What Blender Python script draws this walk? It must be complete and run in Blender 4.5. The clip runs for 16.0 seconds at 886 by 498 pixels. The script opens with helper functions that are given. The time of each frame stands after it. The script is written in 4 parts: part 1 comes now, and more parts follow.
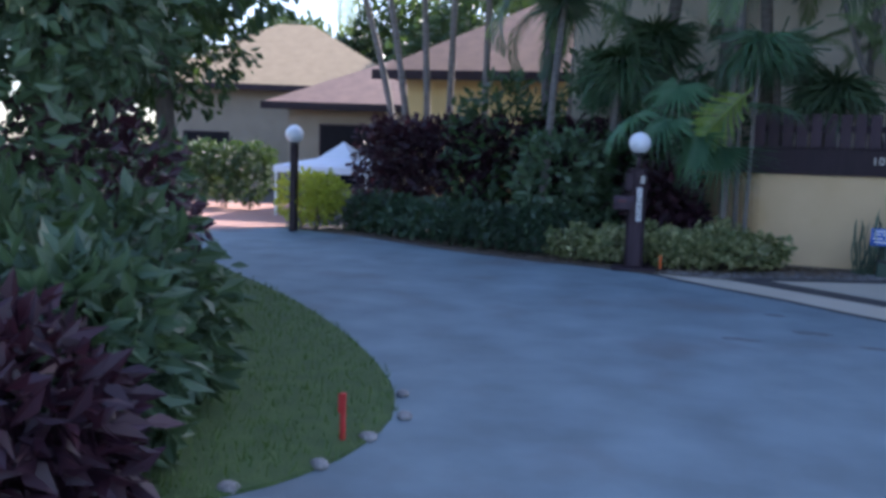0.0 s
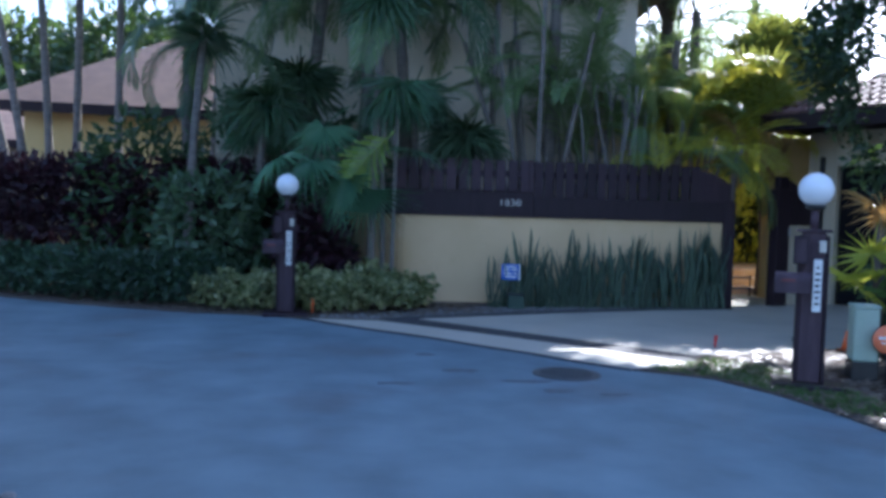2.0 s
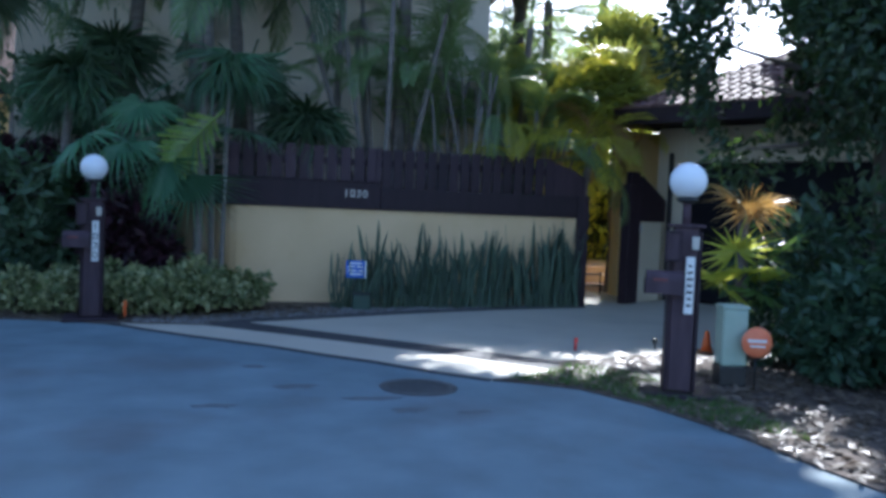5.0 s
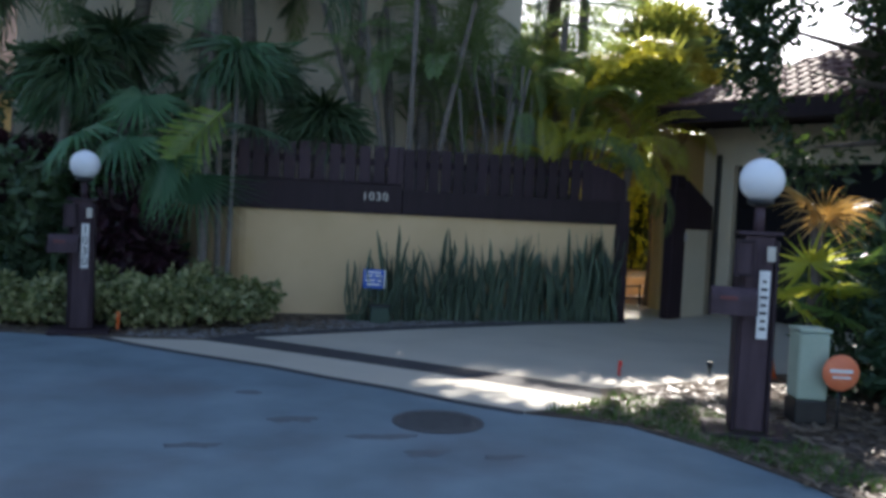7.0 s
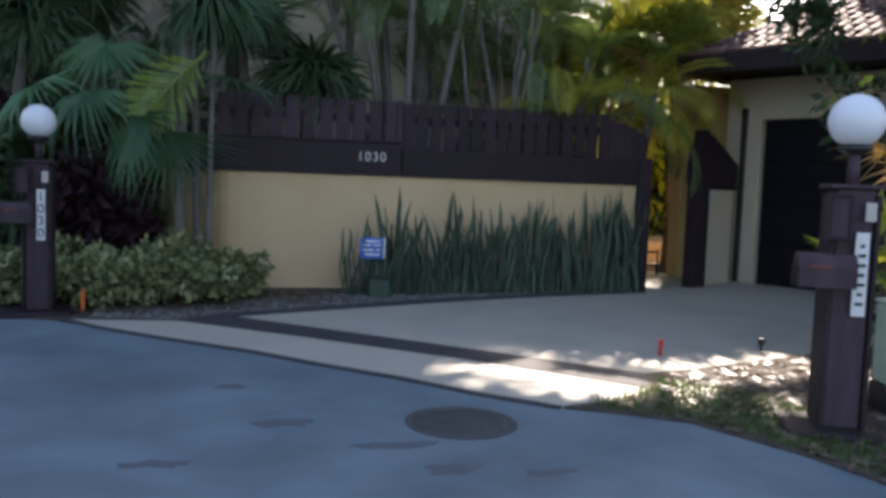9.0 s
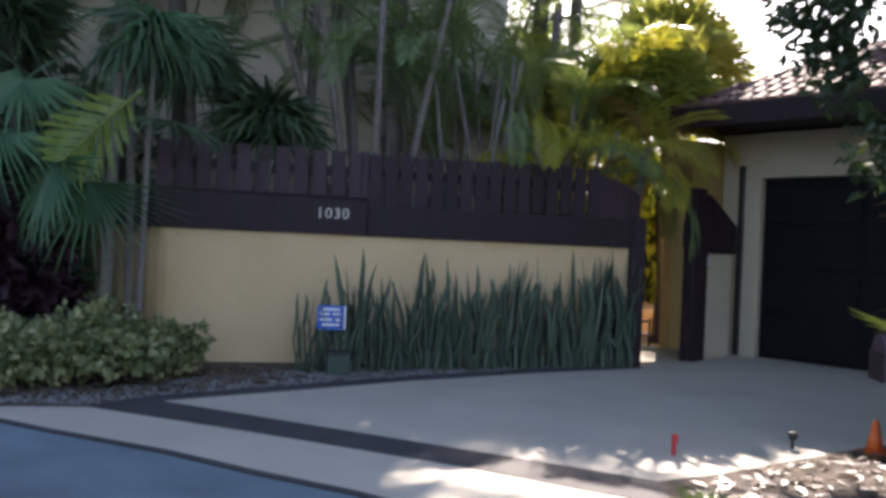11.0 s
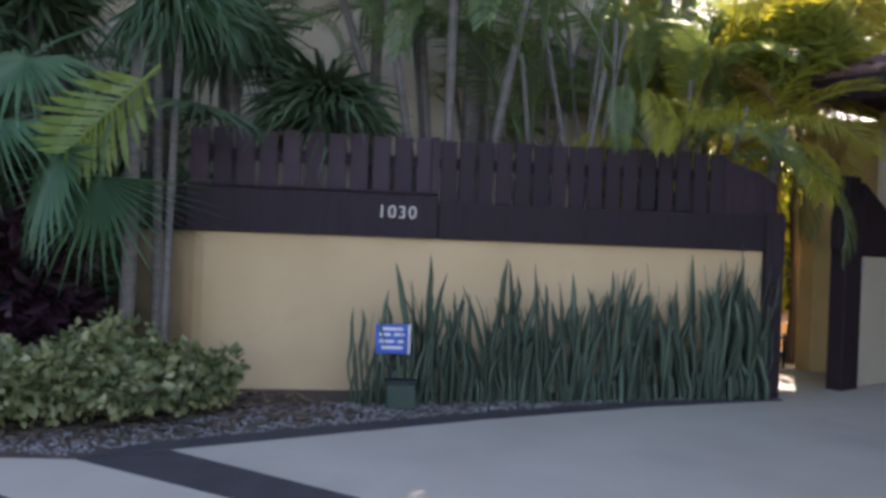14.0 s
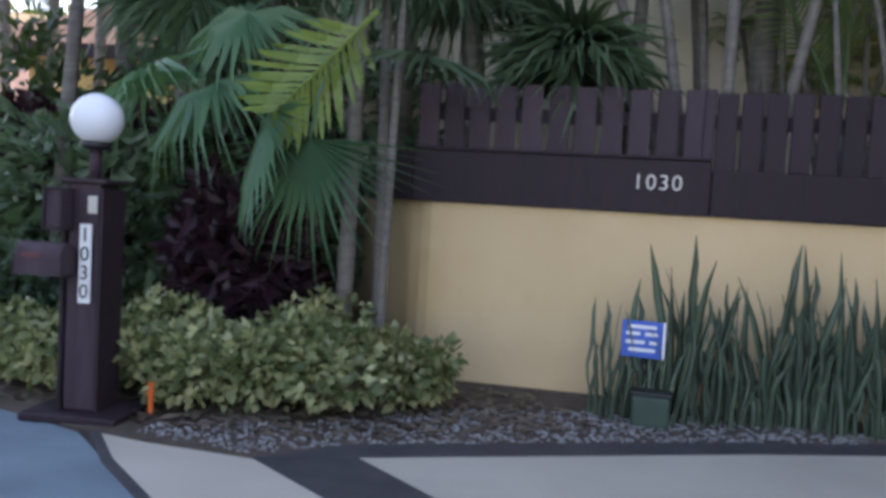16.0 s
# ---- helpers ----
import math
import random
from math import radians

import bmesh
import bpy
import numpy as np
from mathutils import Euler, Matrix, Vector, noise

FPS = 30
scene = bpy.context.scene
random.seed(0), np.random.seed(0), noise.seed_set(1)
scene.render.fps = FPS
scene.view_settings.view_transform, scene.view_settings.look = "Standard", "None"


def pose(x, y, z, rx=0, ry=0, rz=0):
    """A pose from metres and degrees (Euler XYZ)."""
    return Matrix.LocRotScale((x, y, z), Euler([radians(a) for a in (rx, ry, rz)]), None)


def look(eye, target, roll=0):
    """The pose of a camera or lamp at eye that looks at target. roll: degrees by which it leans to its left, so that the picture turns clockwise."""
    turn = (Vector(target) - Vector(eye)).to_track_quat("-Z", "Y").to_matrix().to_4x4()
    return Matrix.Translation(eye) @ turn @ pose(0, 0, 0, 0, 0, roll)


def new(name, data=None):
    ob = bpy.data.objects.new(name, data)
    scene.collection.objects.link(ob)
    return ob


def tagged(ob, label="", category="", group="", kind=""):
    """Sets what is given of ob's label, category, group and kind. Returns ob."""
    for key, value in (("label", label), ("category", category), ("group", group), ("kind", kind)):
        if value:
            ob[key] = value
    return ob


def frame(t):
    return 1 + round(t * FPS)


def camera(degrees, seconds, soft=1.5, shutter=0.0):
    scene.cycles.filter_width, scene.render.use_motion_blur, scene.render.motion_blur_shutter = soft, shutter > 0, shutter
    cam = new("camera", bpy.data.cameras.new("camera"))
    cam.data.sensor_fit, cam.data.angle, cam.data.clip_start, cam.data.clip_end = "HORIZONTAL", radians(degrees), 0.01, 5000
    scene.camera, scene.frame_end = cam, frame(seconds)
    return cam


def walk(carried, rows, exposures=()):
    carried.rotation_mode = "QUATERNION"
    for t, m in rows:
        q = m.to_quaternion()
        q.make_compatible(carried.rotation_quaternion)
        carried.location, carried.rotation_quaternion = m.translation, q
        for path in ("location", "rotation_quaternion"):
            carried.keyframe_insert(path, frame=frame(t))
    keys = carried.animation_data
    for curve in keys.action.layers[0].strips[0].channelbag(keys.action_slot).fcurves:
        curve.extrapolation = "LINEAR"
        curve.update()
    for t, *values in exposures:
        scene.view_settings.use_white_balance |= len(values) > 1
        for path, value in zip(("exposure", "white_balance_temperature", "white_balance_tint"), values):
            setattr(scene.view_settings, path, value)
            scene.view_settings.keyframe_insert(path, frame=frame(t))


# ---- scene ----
# camera and its walk
EXPOSURES = [(0.0, 1.42, 5750, 22), (1.5, 1.32, 5300, 18), (3.5, 1.4, 5150, 14), (6.0, 1.08, 5700, 12), (6.6, .98, 6100, 13), (7.4, 1.26, 6400, 16), (8.2, 1.36, 6800, 18), (11.0, 1.5, 6700, 23), (12.5, 1.77, 6800, 25), (14.0, 1.98, 7100, 28), (16.0, 2.24, 7400, 26)]
cam = camera(56, 16.0, soft=3.6)
PATH = [
    (0, (-2.865, -6.488, 1.442), (-3.557, -4.624, 1.225), 1.9),
    (0.5, (-2.921, -6.432, 1.416), (-3.425, -4.502, 1.269), 0.8),
    (1, (-2.931, -6.425, 1.427), (-3.265, -4.456, 1.328), 0.4),
    (1.5, (-3.008, -6.408, 1.466), (-3.053, -4.41, 1.387), 0.6),
    (2, (-2.925, -6.048, 1.477), (-2.811, -4.054, 1.38), 1.6),
    (2.5, (-2.744, -5.767, 1.48), (-2.444, -3.791, 1.398), 2.1),
    (3, (-2.79, -5.629, 1.462), (-2.396, -3.67, 1.381), 2.2),
    (3.5, (-2.939, -5.554, 1.426), (-2.432, -3.621, 1.348), 2.5),
    (6, (-2.581, -4.51, 1.424), (-2.147, -2.561, 1.322), 2.4),
    (6.5, (-2.527, -4.276, 1.438), (-2.112, -2.322, 1.353), 2.5),
    (7, (-2.502, -4.027, 1.392), (-2.092, -2.071, 1.311), 2.8),
    (7.5, (-2.455, -3.79, 1.398), (-2.051, -1.834, 1.313), 2.8),
    (8, (-2.514, -3.531, 1.416), (-2.075, -1.583, 1.305), 2.5),
    (8.2, (-2.504, -3.421, 1.395), (-2.082, -1.47, 1.261), 2.3),
    (10.5, (-2.265, -2.083, 1.28), (-1.785, -0.149, 1.114), 1.9),
    (11, (-2.137, -1.829, 1.288), (-1.652, 0.111, 1.284), 2.5),
    (11.5, (-1.969, -1.64, 1.309), (-1.48, 0.299, 1.32), 3.1),
    (12, (-1.806, -1.455, 1.313), (-1.303, 0.48, 1.317), 3.0),
    (12.5, (-1.755, -1.217, 1.33), (-1.36, 0.744, 1.33), 2.7),
    (13, (-1.655, -0.994, 1.351), (-1.264, 0.967, 1.357), 2.6),
    (13.5, (-1.688, -0.665, 1.344), (-1.334, 1.303, 1.343), 2.5),
    (14, (-1.647, -0.357, 1.348), (-1.399, 1.627, 1.331), 2.1),
    (14.5, (-1.544, -0.113, 1.326), (-1.291, 1.871, 1.281), 1.9),
    (15, (-1.34, 0.036, 1.322), (-1.137, 2.026, 1.282), 2.7),
    (15.5, (-1.242, 0.285, 1.352), (-1.08, 2.278, 1.298), 3.8),
    (16, (-1.368, 0.797, 1.37), (-1.786, 2.749, 1.257), 3.3),
]
walk(cam, [(t, look(eye, target, roll)) for t, eye, target, roll in PATH], exposures=EXPOSURES)

# ---------------------------------------------------------------- world, sun
SUN_AZ, SUN_EL = radians(27), radians(36)
TO_SUN = Vector((math.sin(SUN_AZ) * math.cos(SUN_EL), math.cos(SUN_AZ) * math.cos(SUN_EL), math.sin(SUN_EL)))
sky_world = bpy.data.worlds.new("sky")
scene.world = sky_world
sky_world.use_nodes = True
sky = sky_world.node_tree.nodes.new("ShaderNodeTexSky")
sky.sky_type, sky.sun_disc = "NISHITA", False
sky.sun_elevation, sky.sun_rotation = SUN_EL, SUN_AZ
sky.air_density, sky.dust_density = 1.0, 1.5
backg = sky_world.node_tree.nodes["Background"]
backg.inputs[1].default_value = 0.15
sky_world.node_tree.links.new(sky.outputs[0], backg.inputs[0])
sun_data = bpy.data.lights.new("sun", "SUN")
sun_data.energy, sun_data.angle, sun_data.color = 5.0, radians(0.53), (1.0, 0.93, 0.8)
new("sun", sun_data).matrix_world = look(TO_SUN * 60, (0, 0, 0))
rng = random.Random(7)

# ---------------------------------------------------------------- materials
def rgb(c, f=1.0):
    return (min(1, c[0] * f), min(1, c[1] * f), min(1, c[2] * f), 1)


def surface(name, low, high, rough=0.8, scale=6.0, fine=60.0, bump=0.2, metal=0.0, vary=0.0, stain=None, stain_scale=1.2, stretch=(1, 1, 1), spec=0.5):
    """A two-scale procedural surface: broad mottling, fine grain, relief, optional stains and piece-to-piece change."""
    m = bpy.data.materials.new(name)
    m.use_nodes = True
    nt = m.node_tree
    n, li = nt.nodes, nt.links
    b = n["Principled BSDF"]
    b.inputs["Metallic"].default_value = metal
    b.inputs["Specular IOR Level"].default_value = spec
    co = n.new("ShaderNodeTexCoord")
    mp = n.new("ShaderNodeMapping")
    mp.inputs["Scale"].default_value = stretch
    li.new(co.outputs["Object"], mp.inputs["Vector"])
    big = n.new("ShaderNodeTexNoise")
    big.inputs["Scale"].default_value, big.inputs["Detail"].default_value = scale, 5
    small = n.new("ShaderNodeTexNoise")
    small.inputs["Scale"].default_value, small.inputs["Detail"].default_value = fine, 4
    li.new(mp.outputs[0], big.inputs["Vector"])
    li.new(mp.outputs[0], small.inputs["Vector"])
    mix = n.new("ShaderNodeMix")
    mix.data_type = "RGBA"
    mix.inputs[6].default_value, mix.inputs[7].default_value = rgb(low), rgb(high)
    add = n.new("ShaderNodeMath")
    add.operation = "ADD"
    half = n.new("ShaderNodeMath")
    half.operation = "MULTIPLY"
    half.inputs[1].default_value = 0.5
    li.new(small.outputs["Fac"], half.inputs[0])
    li.new(big.outputs["Fac"], add.inputs[0])
    li.new(half.outputs[0], add.inputs[1])
    ramp = n.new("ShaderNodeMapRange")
    ramp.inputs[1].default_value, ramp.inputs[2].default_value = 0.45, 1.05
    li.new(add.outputs[0], ramp.inputs[0])
    li.new(ramp.outputs[0], mix.inputs[0])
    out = mix.outputs[2]
    if stain:
        sn = n.new("ShaderNodeTexNoise")
        sn.inputs["Scale"].default_value, sn.inputs["Detail"].default_value = stain_scale, 6
        li.new(co.outputs["Object"], sn.inputs["Vector"])
        sr = n.new("ShaderNodeMapRange")
        sr.inputs[1].default_value, sr.inputs[2].default_value, sr.inputs[4].default_value = 0.55, 0.72, 0.75
        li.new(sn.outputs["Fac"], sr.inputs[0])
        sm = n.new("ShaderNodeMix")
        sm.data_type = "RGBA"
        sm.inputs[7].default_value = rgb(stain)
        li.new(sr.outputs[0], sm.inputs[0])
        li.new(out, sm.inputs[6])
        out = sm.outputs[2]
    if vary:
        oi = n.new("ShaderNodeObjectInfo")
        vr = n.new("ShaderNodeMapRange")
        vr.inputs[3].default_value, vr.inputs[4].default_value = 1 - vary, 1 + vary
        li.new(oi.outputs["Random"], vr.inputs[0])
        hs = n.new("ShaderNodeHueSaturation")
        li.new(vr.outputs[0], hs.inputs["Value"])
        li.new(out, hs.inputs["Color"])
        out = hs.outputs[0]
    li.new(out, b.inputs["Base Color"])
    rr = n.new("ShaderNodeMapRange")
    rr.inputs[3].default_value, rr.inputs[4].default_value = max(0, rough - 0.1), min(1, rough + 0.1)
    li.new(big.outputs["Fac"], rr.inputs[0])
    li.new(rr.outputs[0], b.inputs["Roughness"])
    if bump:
        bp = n.new("ShaderNodeBump")
        bp.inputs["Strength"].default_value, bp.inputs["Distance"].default_value = bump, 0.02
        li.new(add.outputs[0], bp.inputs["Height"])
        li.new(bp.outputs[0], b.inputs["Normal"])
    return m


def leafy(name, low, high, through_colour, clear=0.35, rough=0.4, vary=0.25, power=1.0):
    """Leaf: colour that changes leaf by leaf, some light passing through, a waxy gloss."""
    m = bpy.data.materials.new(name)
    m.use_nodes = True
    nt = m.node_tree
    n, li = nt.nodes, nt.links
    b = n["Principled BSDF"]
    out = n["Material Output"]
    b.inputs["Roughness"].default_value = rough
    b.inputs["Specular IOR Level"].default_value = 0.45
    geo = n.new("ShaderNodeNewGeometry")
    oi = n.new("ShaderNodeObjectInfo")
    mix = n.new("ShaderNodeMix")
    mix.data_type = "RGBA"
    mix.inputs[6].default_value, mix.inputs[7].default_value = rgb(low), rgb(high)
    co = n.new("ShaderNodeTexCoord")
    nz = n.new("ShaderNodeTexNoise")
    nz.inputs["Scale"].default_value = 7
    li.new(co.outputs["Object"], nz.inputs["Vector"])
    av = n.new("ShaderNodeMath")
    av.operation = "MULTIPLY_ADD"
    av.inputs[1].default_value = 0.6
    li.new(geo.outputs["Random Per Island"], av.inputs[0])
    sub = n.new("ShaderNodeMath")
    sub.operation = "MULTIPLY"
    sub.inputs[1].default_value = 0.4
    li.new(nz.outputs["Fac"], sub.inputs[0])
    li.new(sub.outputs[0], av.inputs[2])
    pw = n.new("ShaderNodeMath")
    pw.operation = "POWER"
    pw.inputs[1].default_value = power
    li.new(av.outputs[0], pw.inputs[0])
    li.new(pw.outputs[0], mix.inputs[0])
    vr = n.new("ShaderNodeMapRange")
    vr.inputs[3].default_value, vr.inputs[4].default_value = 1 - vary, 1 + vary
    li.new(oi.outputs["Random"], vr.inputs[0])
    hs = n.new("ShaderNodeHueSaturation")
    li.new(vr.outputs[0], hs.inputs["Value"])
    li.new(mix.outputs[2], hs.inputs["Color"])
    li.new(hs.outputs[0], b.inputs["Base Color"])
    tr = n.new("ShaderNodeBsdfTranslucent")
    tr.inputs[0].default_value = rgb(through_colour)
    ms = n.new("ShaderNodeMixShader")
    ms.inputs[0].default_value = clear
    li.new(b.outputs[0], ms.inputs[1])
    li.new(tr.outputs[0], ms.inputs[2])
    li.new(ms.outputs[0], out.inputs["Surface"])
    return m


ASPHALT = surface("asphalt", (.09, .13, .15), (.197, .27, .305), .8, 1.6, 130, .35, stain=(.105, .112, .12), stain_scale=.7)
CONCRETE = surface("cream_concrete", (.45, .41, .325), (.55, .505, .41), .7, 1.5, 160, .12, stain=(.37, .345, .28), stain_scale=.6)
WORN = surface("worn_asphalt", (.085, .098, .112), (.135, .15, .165), .85, 6, 120, .4)
BANDMAT = surface("dark_band", (.035, .033, .036), (.075, .07, .072), .8, 5, 120, .3)
STUCCO = surface("yellow_stucco", (.60, .43, .23), (.72, .53, .31), .85, 1.2, 90, .3, stain=(.56, .38, .18), stain_scale=.9)
STUCCO_G = surface("garage_stucco", (.50, .44, .32), (.60, .53, .40), .85, 1.4, 90, .3)
STUCCO_Y = surface("warm_stucco", (.62, .44, .17), (.72, .54, .25), .85, 1.4, 90, .3)
STUCCO_H = surface("house_stucco", (.66, .57, .44), (.80, .71, .57), .85, 1.4, 90, .3)
STUCCO_T = surface("tan_stucco", (.24, .20, .15), (.33, .28, .21), .85, 1.4, 90, .3)
STUCCO_P = surface("pale_stucco", (.5, .47, .41), (.62, .58, .5), .85, 1.4, 90, .3)
BROWN = surface("dark_stained_timber", (.017, .0095, .0135), (.038, .022, .029), .6, 3, 40, .3, vary=.3, stretch=(6, 6, .8), spec=.3)
BROWN2 = surface("weathered_brown_timber", (.04, .024, .031), (.08, .052, .063), .65, 3, 40, .3, vary=.25, stretch=(6, 6, .8), spec=.3)
DOORMAT = surface("dark_door_paint", (.006, .005, .008), (.012, .011, .014), .6, 3, 60, .1, spec=.15)
TILE = surface("clay_roof_tile", (.13, .07, .065), (.24, .14, .13), .75, 8, 70, .3, vary=.3, spec=.3)
ROOFFAR = surface("brown_roof", (.12, .075, .062), (.21, .135, .11), .8, 3, 40, .4)
ROOFTAN = surface("tan_roof", (.27, .20, .115), (.37, .28, .17), .8, 3, 40, .4)
WHITE = surface("white_paint", (.74, .74, .72), (.82, .82, .8), .5, 8, 80, .03)
BLACK = surface("black_metal", (.012, .012, .013), (.03, .03, .03), .4, 10, 90, .05, spec=.5)
INK = surface("black_ink", (.012, .012, .012), (.02, .02, .02), .6, 10, 90, 0)
SILVER = surface("brushed_number", (.42, .40, .38), (.56, .54, .5), .4, 20, 90, .03, metal=.3)
BLUE = surface("blue_sign", (.02, .09, .42), (.03, .13, .52), .4, 8, 60, 0)
GREENBOX = surface("pale_green_paint", (.33, .42, .33), (.42, .5, .4), .5, 5, 60, .05, stain=(.28, .33, .25))
ORANGE = surface("orange_sign", (.75, .17, .07), (.85, .25, .11), .5, 8, 60, .02)
CONE = surface("orange_plastic", (.8, .13, .02), (.9, .2, .04), .5, 8, 60, 0)
FLAGRED = surface("faded_red_paint", (.12, .03, .03), (.18, .045, .04), .6, 8, 60, .02)
REDP = surface("red_plastic", (.5, .03, .03), (.6, .06, .05), .5, 8, 60, 0)
SOIL = surface("soil", (.05, .04, .032), (.12, .10, .08), .95, 2, 40, .8)
MULCH = surface("mulch", (.045, .033, .026), (.13, .095, .07), .95, 9, 60, 1.0, stain=(.17, .13, .09))
GRASSBASE = surface("turf", (.035, .07, .02), (.08, .13, .035), .95, 6, 60, 1.0)
PEBBLE = surface("pebble", (.09, .085, .08), (.34, .33, .32), .7, 12, 60, .1)
IRON = surface("cast_iron", (.06, .062, .066), (.12, .12, .12), .65, 12, 90, .4, metal=.2)
PAVER = surface("peach_paver", (.46, .33, .23), (.60, .45, .33), .8, 6, 60, .2, vary=.15)
BRICKM = surface("red_paver", (.25, .13, .1), (.38, .22, .17), .8, 8, 60, .3, vary=.2)
BARK = surface("palm_bark", (.11, .095, .085), (.27, .24, .21), .9, 5, 50, .6, stretch=(1, 1, 5))
BARKD = surface("tree_bark", (.07, .055, .045), (.14, .115, .095), .95, 6, 50, .8, stretch=(4, 4, 1))
CANVAS = surface("pale_canvas", (.62, .66, .74), (.75, .78, .84), .7, 4, 60, .05)
L_PALM = leafy("palm_leaf", (.08, .155, .06), (.23, .31, .15), (.32, .43, .11), .42)
L_FAN = leafy("fan_leaf", (.055, .145, .08), (.15, .28, .155), (.14, .30, .09), .3)
# darker copy of the palm leaf: deep shade put into the colour
L_DARK = leafy("shaded_dark_leaf", (.04, .08, .042), (.12, .18, .095), (.11, .2, .06), .22)
# palm leaf with the yellow glow of backlight put into its colour
L_YELLOW = leafy("backlit_yellow_frond", (.26, .30, .04), (.48, .48, .08), (.70, .64, .05), .5, vary=.15)
# paler green that includes light coming through the one hanging frond
L_LEMON = leafy("through_lit_frond", (.14, .23, .05), (.30, .38, .09), (.30, .42, .06), .35, vary=.1)
L_DRY = leafy("dry_frond", (.26, .16, .06), (.42, .29, .12), (.5, .3, .08), .4)
L_LITTER = leafy("fallen_leaf", (.10, .075, .055), (.24, .185, .13), (.2, .13, .07), .15)
L_SNAKE = leafy("snake_leaf", (.018, .045, .026), (.20, .27, .18), (.05, .10, .04), .1, rough=.4, vary=.35, power=1.5)
# wide leaf-by-leaf range: cream highlights and dark gaps put into the colour
L_SHRUB = leafy("variegated_highlight_leaf", (.03, .08, .02), (.85, .80, .42), (.35, .4, .12), .25, vary=.15, power=2.0)
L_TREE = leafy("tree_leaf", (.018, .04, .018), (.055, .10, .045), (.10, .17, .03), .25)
L_MAROON = leafy("maroon_leaf", (.022, .012, .018), (.06, .022, .035), (.09, .02, .03), .2)
L_COVER = leafy("groundcover_leaf", (.02, .05, .03), (.06, .11, .055), (.07, .13, .04), .2)
L_LIME = leafy("lime_leaf", (.22, .30, .03), (.44, .48, .07), (.6, .62, .08), .5)
# olive yellow that puts the sun behind the fronds into the colour
L_OLIVE = leafy("backlit_olive_leaf", (.14, .19, .04), (.32, .36, .08), (.46, .48, .08), .4)
L_GRASS = leafy("grass_blade", (.04, .09, .02), (.10, .17, .045), (.15, .25, .05), .3)
GLOBE = bpy.data.materials.new("opal_globe")
GLOBE.use_nodes = True
gb = GLOBE.node_tree.nodes["Principled BSDF"]
gb.inputs["Base Color"].default_value = (.8, .82, .84, 1)
gb.inputs["Roughness"].default_value = .25
gb.inputs["Subsurface Weight"].default_value = .3
gb.inputs["Subsurface Radius"].default_value = (.1, .1, .1)


# ---------------------------------------------------------------- mesh helpers
def mesh_from(name, verts, faces, mat, smooth=False):
    me = bpy.data.meshes.new(name)
    me.from_pydata([tuple(v) for v in verts], [], faces)
    me.materials.append(mat)
    if smooth:
        me.polygons.foreach_set("use_smooth", [True] * len(me.polygons))
    me.update()
    return me


def part(name, data, material=None, parent=None, label="", at=None):
    """Links a bmesh or mesh as one object under a thing."""
    if isinstance(data, bmesh.types.BMesh):
        me = bpy.data.meshes.new(name)
        data.to_mesh(me)
        data.free()
        me.materials.append(material)
    else:
        me = data
    ob = new(name, me)
    if at is not None:
        ob.matrix_basis = at
    if parent is not None:
        ob.parent = parent
    return tagged(ob, label)


def empty(name, m, label="", category="", group="", kind=""):
    ob = new(name)
    ob.empty_display_size = .1
    ob.matrix_basis = m
    return tagged(ob, label, category, group, kind)


def block(x0, y0, z0, x1, y1, z1, bevel=.006, bm=None):
    """A bevelled block, added to bm when one is given."""
    own = bmesh.new()
    bmesh.ops.create_cube(own, size=1)
    for v in own.verts:
        v.co = Vector(((x0 + x1) / 2 + v.co.x * (x1 - x0), (y0 + y1) / 2 + v.co.y * (y1 - y0), (z0 + z1) / 2 + v.co.z * (z1 - z0)))
    if bevel:
        bmesh.ops.bevel(own, geom=own.edges[:], offset=bevel, segments=2, affect="EDGES", profile=.5)
    if bm is None:
        return own
    me = bpy.data.meshes.new("tmp")
    own.to_mesh(me)
    own.free()
    bm.from_mesh(me)
    bpy.data.meshes.remove(me)
    return bm


def prism(pts, z0, z1):
    """An upright slab over a polygon (counter-clockwise from above); z1 may be a function of the point."""
    bm = bmesh.new()
    top = [bm.verts.new((x, y, z1(x, y) if callable(z1) else z1)) for x, y in pts]
    low = [bm.verts.new((x, y, z0)) for x, y in pts]
    bm.faces.new(top)
    bm.faces.new(low[::-1])
    n = len(pts)
    for i in range(n):
        bm.faces.new((low[i], low[(i + 1) % n], top[(i + 1) % n], top[i]))
    bmesh.ops.recalc_face_normals(bm, faces=bm.faces[:])
    return bm


def wall_prism(profile, depth):
    """A board whose outline (x, z) stands upright, depth metres thick in y."""
    bm = bmesh.new()
    a = [bm.verts.new((x, 0, z)) for x, z in profile]
    b = [bm.verts.new((x, depth, z)) for x, z in profile]
    n = len(profile)
    bm.faces.new(a)
    bm.faces.new(b[::-1])
    for i in range(n):
        bm.faces.new((a[i], b[i], b[(i + 1) % n], a[(i + 1) % n]))
    bmesh.ops.recalc_face_normals(bm, faces=bm.faces[:])
    return bm


def lathe(profile, seg=24, bm=None):
    bm = bm or bmesh.new()
    rings = []
    for r, z in profile:
        rings.append([bm.verts.new((max(r, 1e-4) * math.cos(2 * math.pi * i / seg), max(r, 1e-4) * math.sin(2 * math.pi * i / seg), z)) for i in range(seg)])
    for a, b in zip(rings, rings[1:]):
        for i in range(seg):
            f = bm.faces.new((a[i], a[(i + 1) % seg], b[(i + 1) % seg], b[i]))
            f.smooth = True
    bm.faces.new(rings[0][::-1])
    bm.faces.new(rings[-1])
    return bm


